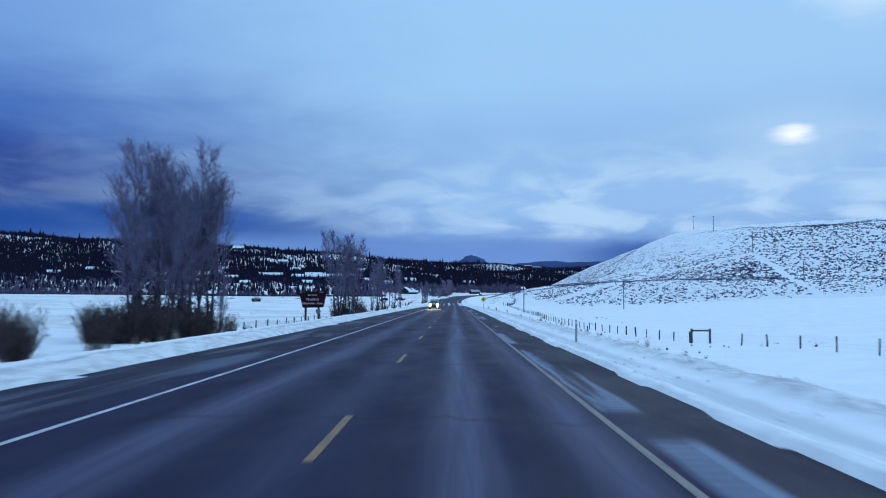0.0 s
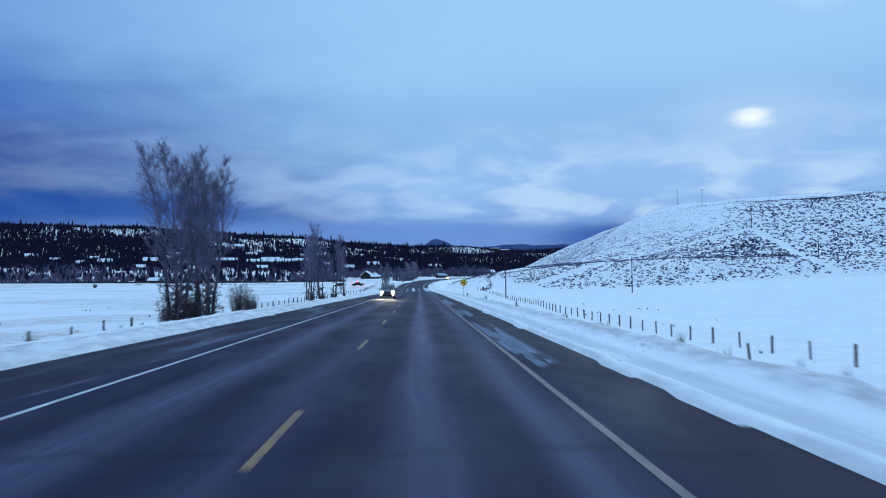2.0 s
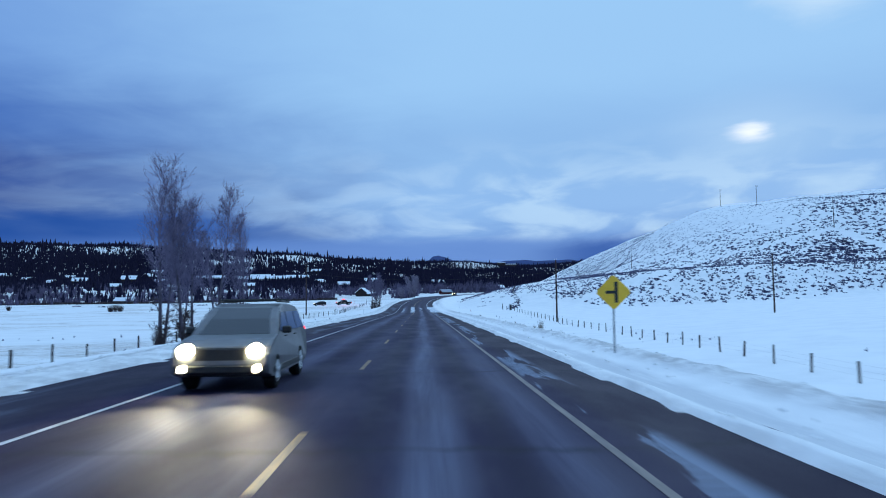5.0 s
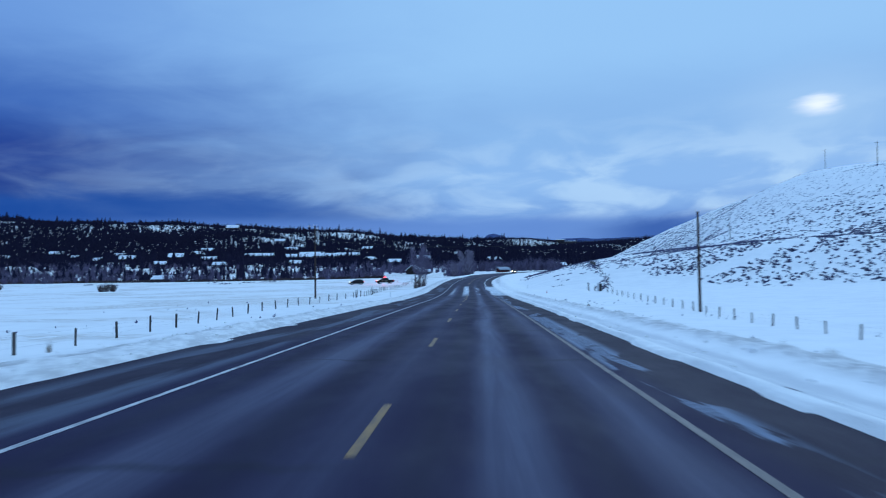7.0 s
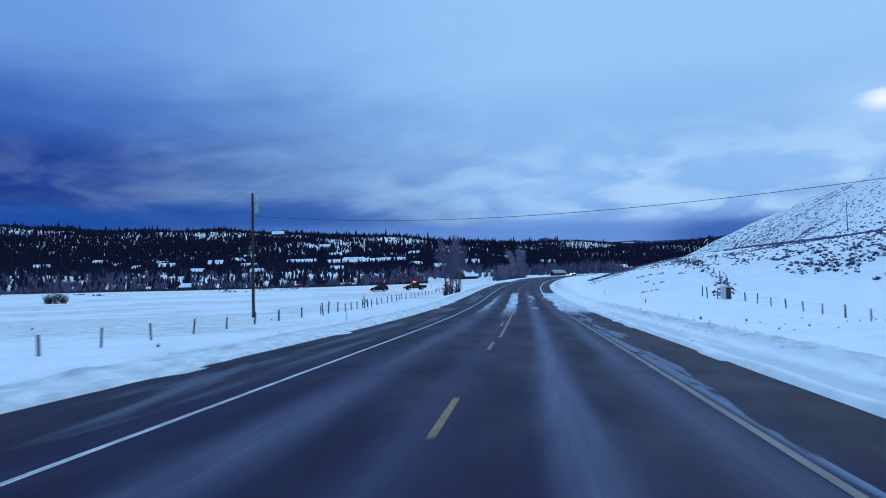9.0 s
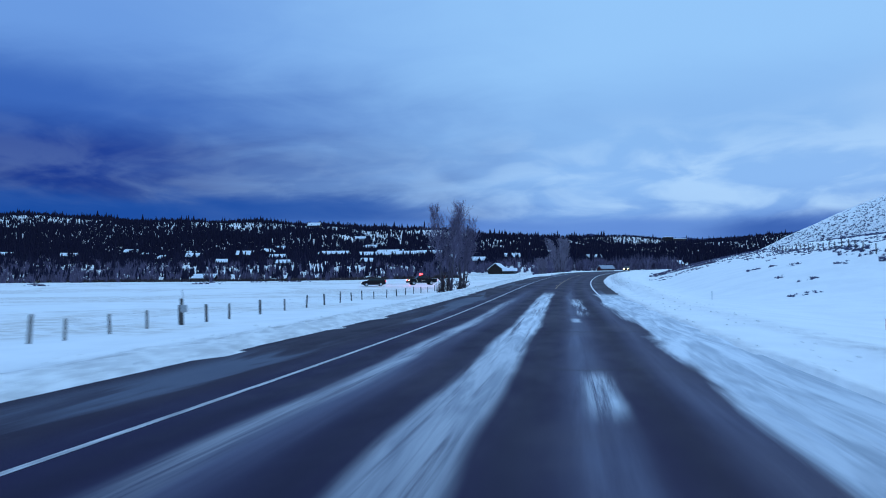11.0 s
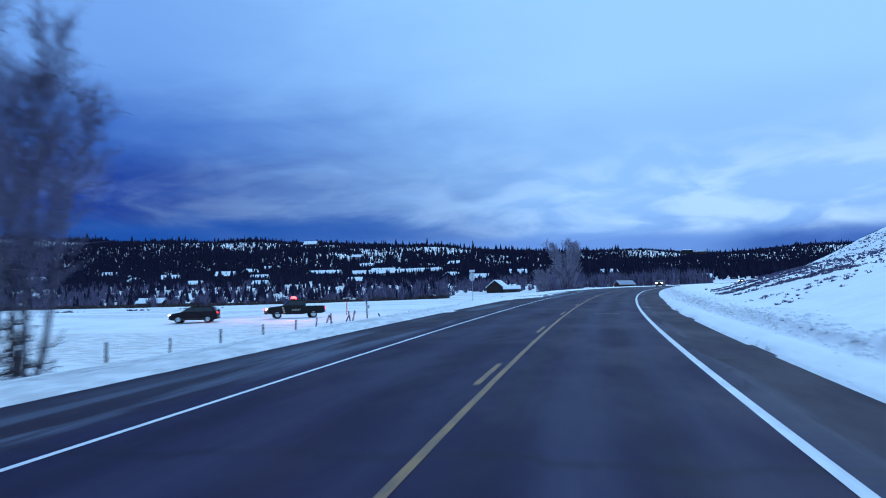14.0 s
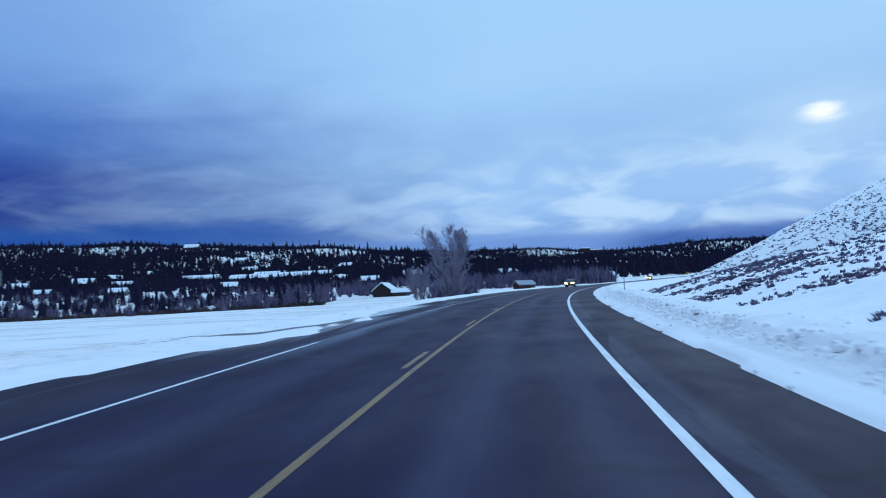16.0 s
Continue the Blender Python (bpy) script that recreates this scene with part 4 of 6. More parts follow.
def sage_places():
    rng = np.random.default_rng(9)
    x, y = rng.uniform(14, 330, 230000), rng.uniform(150, 720, 230000)
    o = x - np.interp(y, RY, RX)
    up = hill(x, y)
    rise = up + toe(x, y)
    # brush begins low on the slope under the track and inside the bend, higher up on the smooth toe
    low = step01(40, 50, x) * step01(280, 300, y) * step01(350, 335, y)
    start = 1.0 + (2.4 * step01(330, 260, y)) * (1 - low) + 2.6 * step01(345, 365, y) * step01(434, 416, y) + 2.4 * step01(44, 36, x) * step01(370, 350, y) - 0.7 * low
    lean = (land(x + 3, y) - land(x - 3, y)) / 6
    tall = step01(95, 165, x) * step01(480, 445, y)  # the brush grows taller on the open south slope
    groups = (0.50 + 0.45 * step01(-0.3, 0.4, wave(x, y, 37, 1.5) + 0.5 * wave(y, x, 13, 4.5))) * (1 - tall) + tall * (0.54 + 0.14 * wave(x, y, 17, 2.5))
    dens = step01(0, 1, (rise - start) / (2 + 3 * step01(330, 260, y) * (1 - low) - 0.6 * low)) * groups
    dens *= 1 - 0.75 * step01(38, 54, up) * step01(430, 520, y) * (1 - step01(195, 230, x))
    dens *= 1 + tall * (1.3 * step01(350, 385, y) * step01(140, 185, x) - 0.45 * step01(365, 345, y))
    dens *= 1 - 0.4 * step01(14, 24, up) * step01(175, 150, x) * step01(380, 400, y)
    # little grows on the level bench between the toe and the hill
    dens *= 1 - 0.93 * step01(0.24, 0.15, lean) * step01(345, 400, y) * step01(20, 28, o)
    dens *= 1 + 0.8 * low * (1 - tall)
    # the open south slope: thick under the track and east of the trail, thin above, nearly bare under the rim
    foot = np.interp(x, [47, 73, 94, 117, 140, 180, 260], [322, 312, 313, 319, 323, 328, 331])
    track = np.interp(x, [47, 57, 73, 104, 124, 137, 153, 169, 260], [326, 332, 345, 402, 411, 408, 414, 417, 424])
    rim = np.interp(x, [150, 179, 199, 227, 275, 330], [534, 500, 468, 458, 471, 480])
    east = step01(160, 174, x)
    under = step01(14, -10, y - track + 6 * wave(x, y, 15, 6.5)) * (x < 165)
    open_ = under * (0.66 + 0.16 * step01(100, 150, x) * step01(60, 20, track - y)) + (1 - under) * (0.32 + 0.12 * east)
    open_ = open_ * (0.75 + 0.35 * wave(x, y, 11, 2.5)) * step01(-2, 7, y - foot)
    open_ *= 1 - 0.85 * np.exp(-((x - 158) / 20) ** 2 - ((y - 458) / 26) ** 2)
    open_ = np.where(y > rim + 4, 0.10, open_) + 1.5 * np.exp(-((y - rim) / 2.6) ** 2) * step01(150, 156, x)
    south = step01(52, 64, x) * step01(520, 500, y - 0.4 * np.maximum(x - 150, 0))
    dens = dens * (1 - south) + open_ * south
    # thick brush low on the nose above the climbing fence
    nose = step01(35, 41, x) * step01(322, 330, y) * step01(390, 366, y) * step01(78, 62, x)
    dens = np.maximum(dens, nose * (0.68 + 0.35 * wave(x, y, 5.0, 1.2)))
    # the snowed-in track that climbs the slope stays clear
    for (x0, y0), (x1, y1) in zip(TRACK, TRACK[1:]):
        k = np.clip(((x - x0) * (x1 - x0) + (y - y0) * (y1 - y0)) / ((x1 - x0) ** 2 + (y1 - y0) ** 2), 0, 1)
        dens *= step01(1.6, 3.0, np.hypot(x - x0 - k * (x1 - x0), y - y0 - k * (y1 - y0)))
    keep = (rng.random(230000) < dens * (0.46 + 0.12 * south)) & (o > 14)
    x, y = x[keep], y[keep]
    # plants grow in loose groups
    x = np.concatenate([x, x + rng.normal(0, 0.7, len(x))])
    y = np.concatenate([y, y + rng.normal(0, 0.7, len(y))])
    h = rng.uniform(0.14, 0.46, len(x)) * (1 - 0.55 * step01(14, 48, hill(x, y)) * (1 - step01(150, 190, x) * step01(490, 450, y)))
    h *= 1 + (0.2 + 0.4 * step01(340, 375, y)) * step01(95, 165, x) * step01(480, 445, y)
    h *= 0.9 - 0.38 * step01(60, 48, x) * step01(412, 424, y) * step01(530, 500, y) + 0.15 * step01(50, 62, x) * step01(280, 300, y) * step01(352, 338, y)
    h *= 1 - 0.4 * step01(60, 48, x) * step01(335, 350, y) * step01(430, 412, y)
    out = [np.stack([x, y, ground_z(x, y), h, h * rng.uniform(1.4, 2.9, len(x))], 1)]
    # dark rows along the old ditch and the trail that climb the slope
    edge = [(104, 404.6), (124, 413.6), (137, 412), (153.3, 416.4), (169.2, 419.3)]
    for (x0, y0), (x1, y1) in zip(edge, edge[1:]):
        k = np.linspace(0, 1, 60)
        xx, yy = x0 + (x1 - x0) * k + rng.normal(0, 0.9, 60), y0 + (y1 - y0) * k + rng.normal(0, 0.9, 60)
        hh = rng.uniform(0.04, 0.11, 60)
        out.append(np.stack([xx, yy, ground_z(xx, yy), hh, hh * 3.0], 1))
    # the thick row of brush that has grown along the climbing fence
    k = rng.uniform(0, 7, 230)
    xx = np.interp(k, range(8), [p[0] for p in CLIMB]) + rng.normal(-0.3, 0.7, 230)
    yy = np.interp(k, range(8), [p[1] for p in CLIMB]) + rng.normal(0, 0.8, 230)
    hh = rng.uniform(0.12, 0.38, 230) * np.interp(k, [0, 3, 7], [1.0, 1.0, 0.6])
    out.append(np.stack([xx, yy, ground_z(xx, yy), hh, hh * rng.uniform(1.2, 2.2, 230)], 1))
    # a few lone clumps on the smooth toe
    c = np.array([(20.6, 334.9), (21.0, 355.3), (22.4, 352.6), (23.4, 348.0), (19.8, 339.6), (17.0, 326.5), (18.6, 327.4), (25.2, 341.2)])
    xx, yy = (np.repeat(c[:, i], 7) + rng.normal(0, 0.5, 7 * len(c)) for i in (0, 1))
    hh = rng.uniform(0.06, 0.26, len(xx))
    out.append(np.stack([xx, yy, ground_z(xx, yy), hh, hh * 2.2], 1))
    # the thicket on the low bank inside the bend
    xx, yy = rng.normal(36, 9, 260), rng.normal(462, 15, 260)
    ok = (xx - np.interp(yy, RY, RX)) > 12
    xx, yy = xx[ok], yy[ok]
    hh = rng.uniform(0.15, 0.42, len(xx))
    out.append(np.stack([xx, yy, ground_z(xx, yy), hh, hh * 1.7], 1))
    return np.concatenate(out)


def mat_places():
    """Flattened mats of brush on the low bank inside the bend."""
    rng = np.random.default_rng(17)
    k = 7600
    s_, o_ = rng.uniform(404, 535, k), rng.uniform(12.0, 27, k)
    xx = np.interp(s_, SG, RX) + o_ * np.cos(np.interp(s_, SG, HEAD))
    yy = np.interp(s_, SG, RY) - o_ * np.sin(np.interp(s_, SG, HEAD))
    ok = rng.random(k) < step01(-0.1, 0.6, wave(xx * 0.6, yy, 5.0, 6.0)) * step01(11.5, 15, o_ - 0.03 * np.abs(s_ - 478)) * (0.12 + 0.88 * step01(412, 428, s_))
    xx, yy = xx[ok], yy[ok]
    hh = rng.uniform(0.08, 0.26, len(xx))
    near = np.stack([xx, yy, ground_z(xx, yy), hh, hh * rng.uniform(2.0, 3.6, len(xx))], 1)
    # low clumps out in the western field
    c = np.array([(-99.2, 491.1), (-95.7, 509.3), (-93.0, 512.0), (-111.2, 484.7), (-91.5, 439.4), (-150.0, 455.0), (-128.0, 430.0)])
    xx, yy = (np.repeat(c[:, i], 14) + rng.normal(0, 1.6 - 0.8 * i, 14 * len(c)) for i in (0, 1))
    hh = rng.uniform(0.2, 0.6, len(xx))
    far = np.stack([xx, yy, ground_z(xx, yy), hh, hh * 2.0], 1)
    return np.concatenate([near, far])


def weed_places():
    rng = np.random.default_rng(12)
    y = rng.uniform(-10, 280, 2600)
    o = np.where(rng.random(2600) < 0.6, rng.uniform(8.5, 30, 2600), rng.uniform(-40, -9, 2600))
    x = np.interp(y, RY, RX) + o
    keep = rng.random(2600) < step01(-0.1, 0.8, wave(x, y, 9, 4.0)) * 0.5
    x, y = x[keep], y[keep]
    h = rng.uniform(0.08, 0.30, len(x))
    return np.stack([x, y, ground_z(x, y), h, h * 0.9], 1)


tufts("sagebrush", sage_places(), SAGE, "dark dry sagebrush poking through hillside snow", "brush", 10)
def bank_grass():
    """Dry stalks along the top of the ploughed bank."""
    rng = np.random.default_rng(15)
    y = np.concatenate([rng.uniform(8, 130, 420), rng.uniform(130, 275, 160), rng.uniform(0, 250, 160)])
    o = np.concatenate([rng.uniform(9.0, 13.5, 580), rng.uniform(-13, -10, 160)])
    x = np.interp(y, RY, RX) + o
    keep = rng.random(len(x)) < step01(-0.3, 0.6, wave(x, y, 7, 3.0))
    x, y = x[keep], y[keep]
    h = rng.uniform(0.18, 0.5, len(x)) * np.where(rng.random(len(x)) < 0.22, 1.7, 1.0)
    return np.stack([x, y, ground_z(x, y), h, h * rng.uniform(0.35, 0.75, len(x))], 1)


def snow_clods():
    """Lumps that the plough threw up along both banks."""
    rng = np.random.default_rng(19)
    n, m = 3000, 1500
    s_ = np.concatenate([rng.uniform(-5, 200, n // 2), rng.uniform(200, 450, n - n // 2)])
    left = rng.random(n) < 0.6
    o_ = np.where(left, -rng.normal(8.2, 0.9, n).clip(6.9, 11.5), rng.normal(7.6, 1.2, n).clip(5.7, 12))
    # the broken crust inside the bend
    s_, o_ = np.concatenate([s_, rng.uniform(345, 450, m)]), np.concatenate([o_, rng.normal(7.2, 0.25, m).clip(6.6, 8.2)])
    n += m
    h_ = np.interp(s_, SG, HEAD)
    x, y = np.interp(s_, SG, RX) + o_ * np.cos(h_), np.interp(s_, SG, RY) - o_ * np.sin(h_)
    z = ground_z(x, y)
    r = rng.uniform(0.015, 0.05, n) * np.where(rng.random(n) < 0.06, 1.8, 1.0) * np.where(np.arange(n) >= n - m, 1.5, 1.0)
    ang = rng.uniform(0, 6.28, n)
    k = 5
    a = ang[:, None] + 2 * np.pi * np.arange(k)[None] / k
    jag = rng.uniform(0.7, 1.25, (n, k))
    low = np.stack([x[:, None] + np.cos(a) * r[:, None] * 1.3 * jag, y[:, None] + np.sin(a) * r[:, None] * 1.5 * jag, np.repeat(z[:, None] - 0.03, k, 1)], -1)
    mid = np.stack([x[:, None] + np.cos(a) * r[:, None] * jag, y[:, None] + np.sin(a) * r[:, None] * 1.2 * jag, z[:, None] + r[:, None] * rng.uniform(0.5, 0.9, (n, k))], -1)
    tip = np.stack([x, y, z + r * 1.15], -1)[:, None]
    V = np.concatenate([low, mid, tip], 1).reshape(-1, 3)
    b = np.arange(n)[:, None] * (2 * k + 1)
    i = np.arange(k)[None]
    j = (i + 1) % k
    quads = np.stack([b + i, b + j, b + k + j, b + k + i], -1).reshape(-1, 4)
    caps = np.stack([b + k + i, b + k + j, np.broadcast_to(b + 2 * k, (n, k))], -1).reshape(-1, 3)
    return tagged(mesh_ob("snow_clods", V.tolist(), quads.tolist() + caps.tolist(), SNOW), "loose lumps of ploughed snow along the road's banks", "snow", kind="stuff")


snow_clods()
tufts("bank_grass", bank_grass(), DRY_GRASS, "pale dry grass stalks poking out of the snowy bank", "grass", 26)
tufts("low_brush", mat_places(), GREY_BRUSH, "flattened grey-brown brush on the snowy roadside bank", "brush", 12)
tufts("dry_weeds", weed_places(), SAGE, "thin dry weeds sticking out of snow", "weeds", 6)


def conifers():
    """The pine woods of the ridge, thinner on its snowy benches."""
    rng = np.random.default_rng(21)
    n = 190000
    y = rng.uniform(700, 1640, n)
    x = rng.uniform(-1250, 900, n) * (0.45 + 0.55 * y / 1500)
    patch = step01(-0.25, 0.35, wave(x * 0.55, y, 22, 0.7))
    stand_ = step01(-0.3, 0.4, wave(x, y, 75, 3.3))
    d = 0.22 + 0.48 * patch + 0.30 * patch * stand_
    # dense belt half-way up, open snowy benches under the crest, woods behind it
    d = np.maximum(d, 0.9 * step01(960, 1040, y) * step01(1260, 1150, y) * (0.35 + 0.65 * stand_))
    bench = np.exp(-((y - 1385 + 0.05 * x) / 38) ** 2) * step01(0, -80, x) + 0.8 * np.exp(-((y - 1275 + 0.1 * x) / 22) ** 2) * step01(0, -80, x)
    d *= 1 - 0.88 * np.clip(bench, 0, 1) * step01(-0.55, 0.1, wave(x, y, 60, 8.0))
    d = np.maximum(d, 0.26 * step01(1440, 1480, y))
    d = np.maximum(d, (0.66 + 0.34 * patch) * step01(-30, 60, x) * step01(820, 900, y))
    d = np.maximum(d, 0.85 * step01(-240, -400, x) * step01(950, 1020, y) * (1 - 0.5 * np.clip(bench, 0, 1)) * (0.6 + 0.4 * patch))
    d *= 0.10 + 0.90 * step01(840, 1010, y)
    glade = step01(-0.44, -0.68, wave(x * 0.5, y * 1.2, 15, 9.0)) * step01(-0.5, 0.3, wave(x, y, 110, 5.0)) * step01(60, -30, x) * (0.35 + 0.65 * step01(-480, -280, x))
    d = np.minimum(d * 1.3, 1.0) * (1 - 0.9 * glade * step01(1440, 1400, y))
    keep = (rng.random(n) < d * 1.1) & (hill(x, y) < 2.5 + 200 * step01(1000, 1100, y)) & ((y > 860) | (x < -80))
    road_gap = np.abs(x - np.interp(y, RY, RX)) > 14
    keep &= road_gap | (y > 900)
    x, y = x[keep], y[keep]
    # dark groups among the willows of the valley
    gx, gy = rng.uniform(-520, -75, 46), rng.uniform(692, 790, 46)
    gx, gy = np.repeat(gx, 4) + rng.normal(0, 3.5, 184), np.repeat(gy, 4) + rng.normal(0, 3.5, 184)
    clear = (np.abs(gx - np.interp(gy, RY, RX)) > 14) & ~((gx > -72) & (gx < -22) & (gy < 775))
    x, y = np.concatenate([x, gx[clear]]), np.concatenate([y, gy[clear]])
    n = len(x)
    z = ground_z(x, y)
    h = (3.2 + 6.2 * rng.random(n) ** 1.6) * (1 - 0.2 * step01(-20, 60, x) * step01(1000, 1100, y)) * np.where(rng.random(n) < 0.06, 1.7, 1.0)
    h *= 1 + 0.45 * step01(1430, 1460, y) * (rng.random(n) < 0.12)  # single tall pines stand out along the crest
    h *= 1 - 0.22 * step01(1330, 1430, y) - 0.2 * step01(0, 90, x) * step01(1150, 1350, y)
    r = h * rng.uniform(0.15, 0.27, n)
    sides, tiers = 5, 2
    ang = rng.uniform(0, 6.28, n)
    V, F = [], []
    k0 = 0
    for t in range(tiers):
        zb, zt, rr = (0.06, 0.72, 1.0) if t == 0 else (0.36, 1.0, 0.72)
        a = ang[:, None] + 2 * np.pi * np.arange(sides)[None] / sides + t
        jag = rng.uniform(0.7, 1.2, (n, sides))
        ring = np.stack([x[:, None] + np.cos(a) * (r * rr)[:, None] * jag, y[:, None] + np.sin(a) * (r * rr)[:, None] * jag, z[:, None] + h[:, None] * (zb + rng.uniform(-0.04, 0.04, (n, sides)))], -1)
        tip = np.stack([x + rng.normal(0, 0.1, n), y, z + h * zt], -1)[:, None]
        V.append(np.concatenate([ring, tip], 1).reshape(-1, 3))
        b = k0 + np.arange(n)[:, None] * (sides + 1)
        i = np.arange(sides)[None]
        F.append(np.stack([b + i, b + (i + 1) % sides, np.broadcast_to(b + sides, (n, sides))], -1).reshape(-1, 3))
        k0 += n * (sides + 1)
    return tagged(mesh_ob("pine_forest", np.concatenate(V).tolist(), np.concatenate(F).tolist(), PINE), "dark pine woods on the snowy ridge", "forest", kind="stuff")


def valley_willows():
    """The grey belt of bare trees along the valley's stream."""
    rng = np.random.default_rng(31)
    n = 9000
    y = rng.uniform(665, 960, n)
    x = rng.uniform(-620, 75, n)
    dens = (0.25 + 0.75 * step01(-0.3, 0.4, wave(x, y, 34, 2.2))) * (1 - 0.7 * step01(745, 900, y))
    dens *= 1 - 0.55 * step01(-330, -270, x) * step01(-80, -130, x)
    keep = (rng.random(n) < dens * 0.75) & (np.abs(x - np.interp(y, RY, RX)) > 10) & ~((x > -72) & (x < -22) & (y < 775)) & ~((x > -2) & (y < 790))
    keep |= (rng.random(n) < 0.9) & (x > -20) & (y > 790) & (y < 835) & (np.abs(x - np.interp(y, RY, RX)) > 12)
    x, y = x[keep], y[keep]
    h = rng.uniform(4.5, 11.0, len(x)) * (0.7 + 0.3 * step01(-160, 40, x))
    P = np.stack([x, y, ground_z(x, y), h, h * rng.uniform(0.5, 0.9, len(x))], 1)
    return P


def field_hedge():
    """The low reddish thicket along the far edge of the field."""
    rng = np.random.default_rng(41)
    x = rng.uniform(-640, -62, 3000)
    y = 676 + 8 * wave(x, x * 0, 70, 1.0) + rng.normal(0, 3.0, 3000)
    h = rng.uniform(0.8, 2.3, 3000)
    return np.stack([x, y, ground_z(x, y), h, h * rng.uniform(0.9, 1.5, 3000)], 1)


conifers()
tufts("field_hedge", field_hedge(), SHRUB_WOOD, "low dark reddish thicket along the snowy field's far edge", "hedge", 16)
tufts("stream_willows", valley_willows(), GREY_BRUSH, "grey-violet belt of bare trees along the valley stream", "woods", 22)


# ---- fences ----
def fence(name, line, pitch, label, seed, tall=0.75, gaps=()):
    """Round posts along a line on the ground, with three wires; pitch: one spacing, or one for each stretch."""
    rng = random.Random(seed)
    pts = [Vector((x, y, 0)) for x, y in line]
    posts, left = [], 0.0
    steps = pitch if isinstance(pitch, tuple) else (pitch,) * (len(pts) - 1)
    for a, b, step in zip(pts, pts[1:], steps):
        d = (b - a).length
        t = left
        while t < d:
            p = a.lerp(b, t / d)
            posts.append(p)
            t += step * rng.uniform(0.97, 1.03)
        left = t - d
    first = posts[0]
    ob = empty(name, Matrix.Translation((first.x, first.y, gz(first.x, first.y))), label, "fence")
    inv = ob.matrix_world.inverted()
    shapes = []
    for k in range(4):
        bm = bmesh.new()
        r = (0.055, 0.065, 0.075, 0.06)[k]
        top = tall * (1.0 + 0.06 * k)
        rod(bm, (0, 0, -0.35), (0.01, 0.0, top - 0.02), r, r * 0.92, 7)
        rod(bm, (0.01, 0, top - 0.02), (0.012, 0.0, top), r * 0.92, r * 0.6, 7)
        me = bpy.data.meshes.new("post")
        bm.to_mesh(me)
        bm.free()
        me.materials.append(POST_WOOD)
        shapes.append(me)
    tops = []
    for p in posts:
        if any(g0 < p.y < g1 for g0, g1 in gaps):
            tops.append(None)
            continue
        z = gz(p.x, p.y)
        post = new("post", rng.choice(shapes))
        post.parent = ob
        m = pose(p.x, p.y, z, rng.gauss(0, 2.0), rng.gauss(0, 2.0), rng.uniform(0, 360))
        post.matrix_local = inv @ m
        tops.append((p, z))
    for hgt in (0.35 * tall, 0.62 * tall, 0.90 * tall):
        v, f = [], []
        for a, b in zip(tops, tops[1:]):
            if a is None or b is None:
                continue
            p, q = Vector((a[0].x, a[0].y, a[1] + hgt)), Vector((b[0].x, b[0].y, b[1] + hgt))
            w = Wood()
            w.limb(p, q, 0.002, 0.002, 3)
            f += [tuple(i + len(v) for i in g) for g in w.f]
            v += [tuple(inv @ c) for c in w.v]
        mesh_ob("wire", v, f, WIRE_METAL, ob)
    return ob


FIELD_FENCE = "weathered wooden post and wire fence in field snow"
HILL_FENCE = "grey post and wire fence along the foot of the hill"
fence("wire_fence", [(-15.8, 111), (-16.4, 140), (-17.0, 190), (-17.2, 208.4), (-18.7, 223), (-19.7, 234), (-20.3, 244), (-20.0, 262), (-18.6, 280), (-17.4, 290)],
      (3.6, 3.8, 4.6, 5.0, 5.0, 5.0, 4.6, 4.4, 4.2), FIELD_FENCE, 3, 0.82)
fence("wire_fence", [(-17.1, 292.7), (-17.2, 305), (-18.0, 315), (-18.6, 330), (-19.5, 340), (-19.6, 350), (-20.1, 376), (-19.7, 392), (-20.9, 402.6)],
      (2.7, 4.9, 4.6, 5.0, 5.4, 5.2, 5.33, 5.3), FIELD_FENCE, 7, 0.80)
fence("wire_fence", [(-15.6, 62), (-15.8, 98)], 3.9, FIELD_FENCE, 8)
fence("wire_fence", [(22.1, 67.2), (20.9, 76), (20.2, 84.9), (19.3, 101.4), (19.1, 121.3), (19.3, 146.5), (20.0, 156), (22.4, 190.3), (24.0, 217), (24.6, 245), (24.9, 252), (24.0, 305)],
      (3.3, 3.3, 3.35, 3.3, 3.55, 4.0, 4.4, 4.5, 4.6, 4.6, 4.0), HILL_FENCE, 4, 0.88)
fence("wire_fence", [(30.5, 38.6), (26.8, 51.1), (25.4, 58.2), (23.9, 62.6)], (3.3, 3.6, 2.9), HILL_FENCE, 5, 0.88)
fence("wire_fence", CLIMB, 3.6, "short post and wire fence climbing towards the hill", 6, 0.85)


def leaning_post(x, y, height, tilt, turn, r=0.07):
    ob = empty("fence_post", pose(x, y, gz(x, y)), "dark wooden post leaning in snow", "post", group="loose posts")
    bm = bmesh.new()
    rod(bm, (0, 0, -0.3), (0, 0, height), r, r * 0.9, 8)
    rod(bm, (0, 0, height), (0, 0, height + 0.03), r * 0.9, r * 0.5, 8)
    bmesh.ops.transform(bm, matrix=pose(0, 0, 0, 0, tilt, turn), verts=bm.verts)
    part("shaft", bm, POST_WOOD, ob)
    return ob


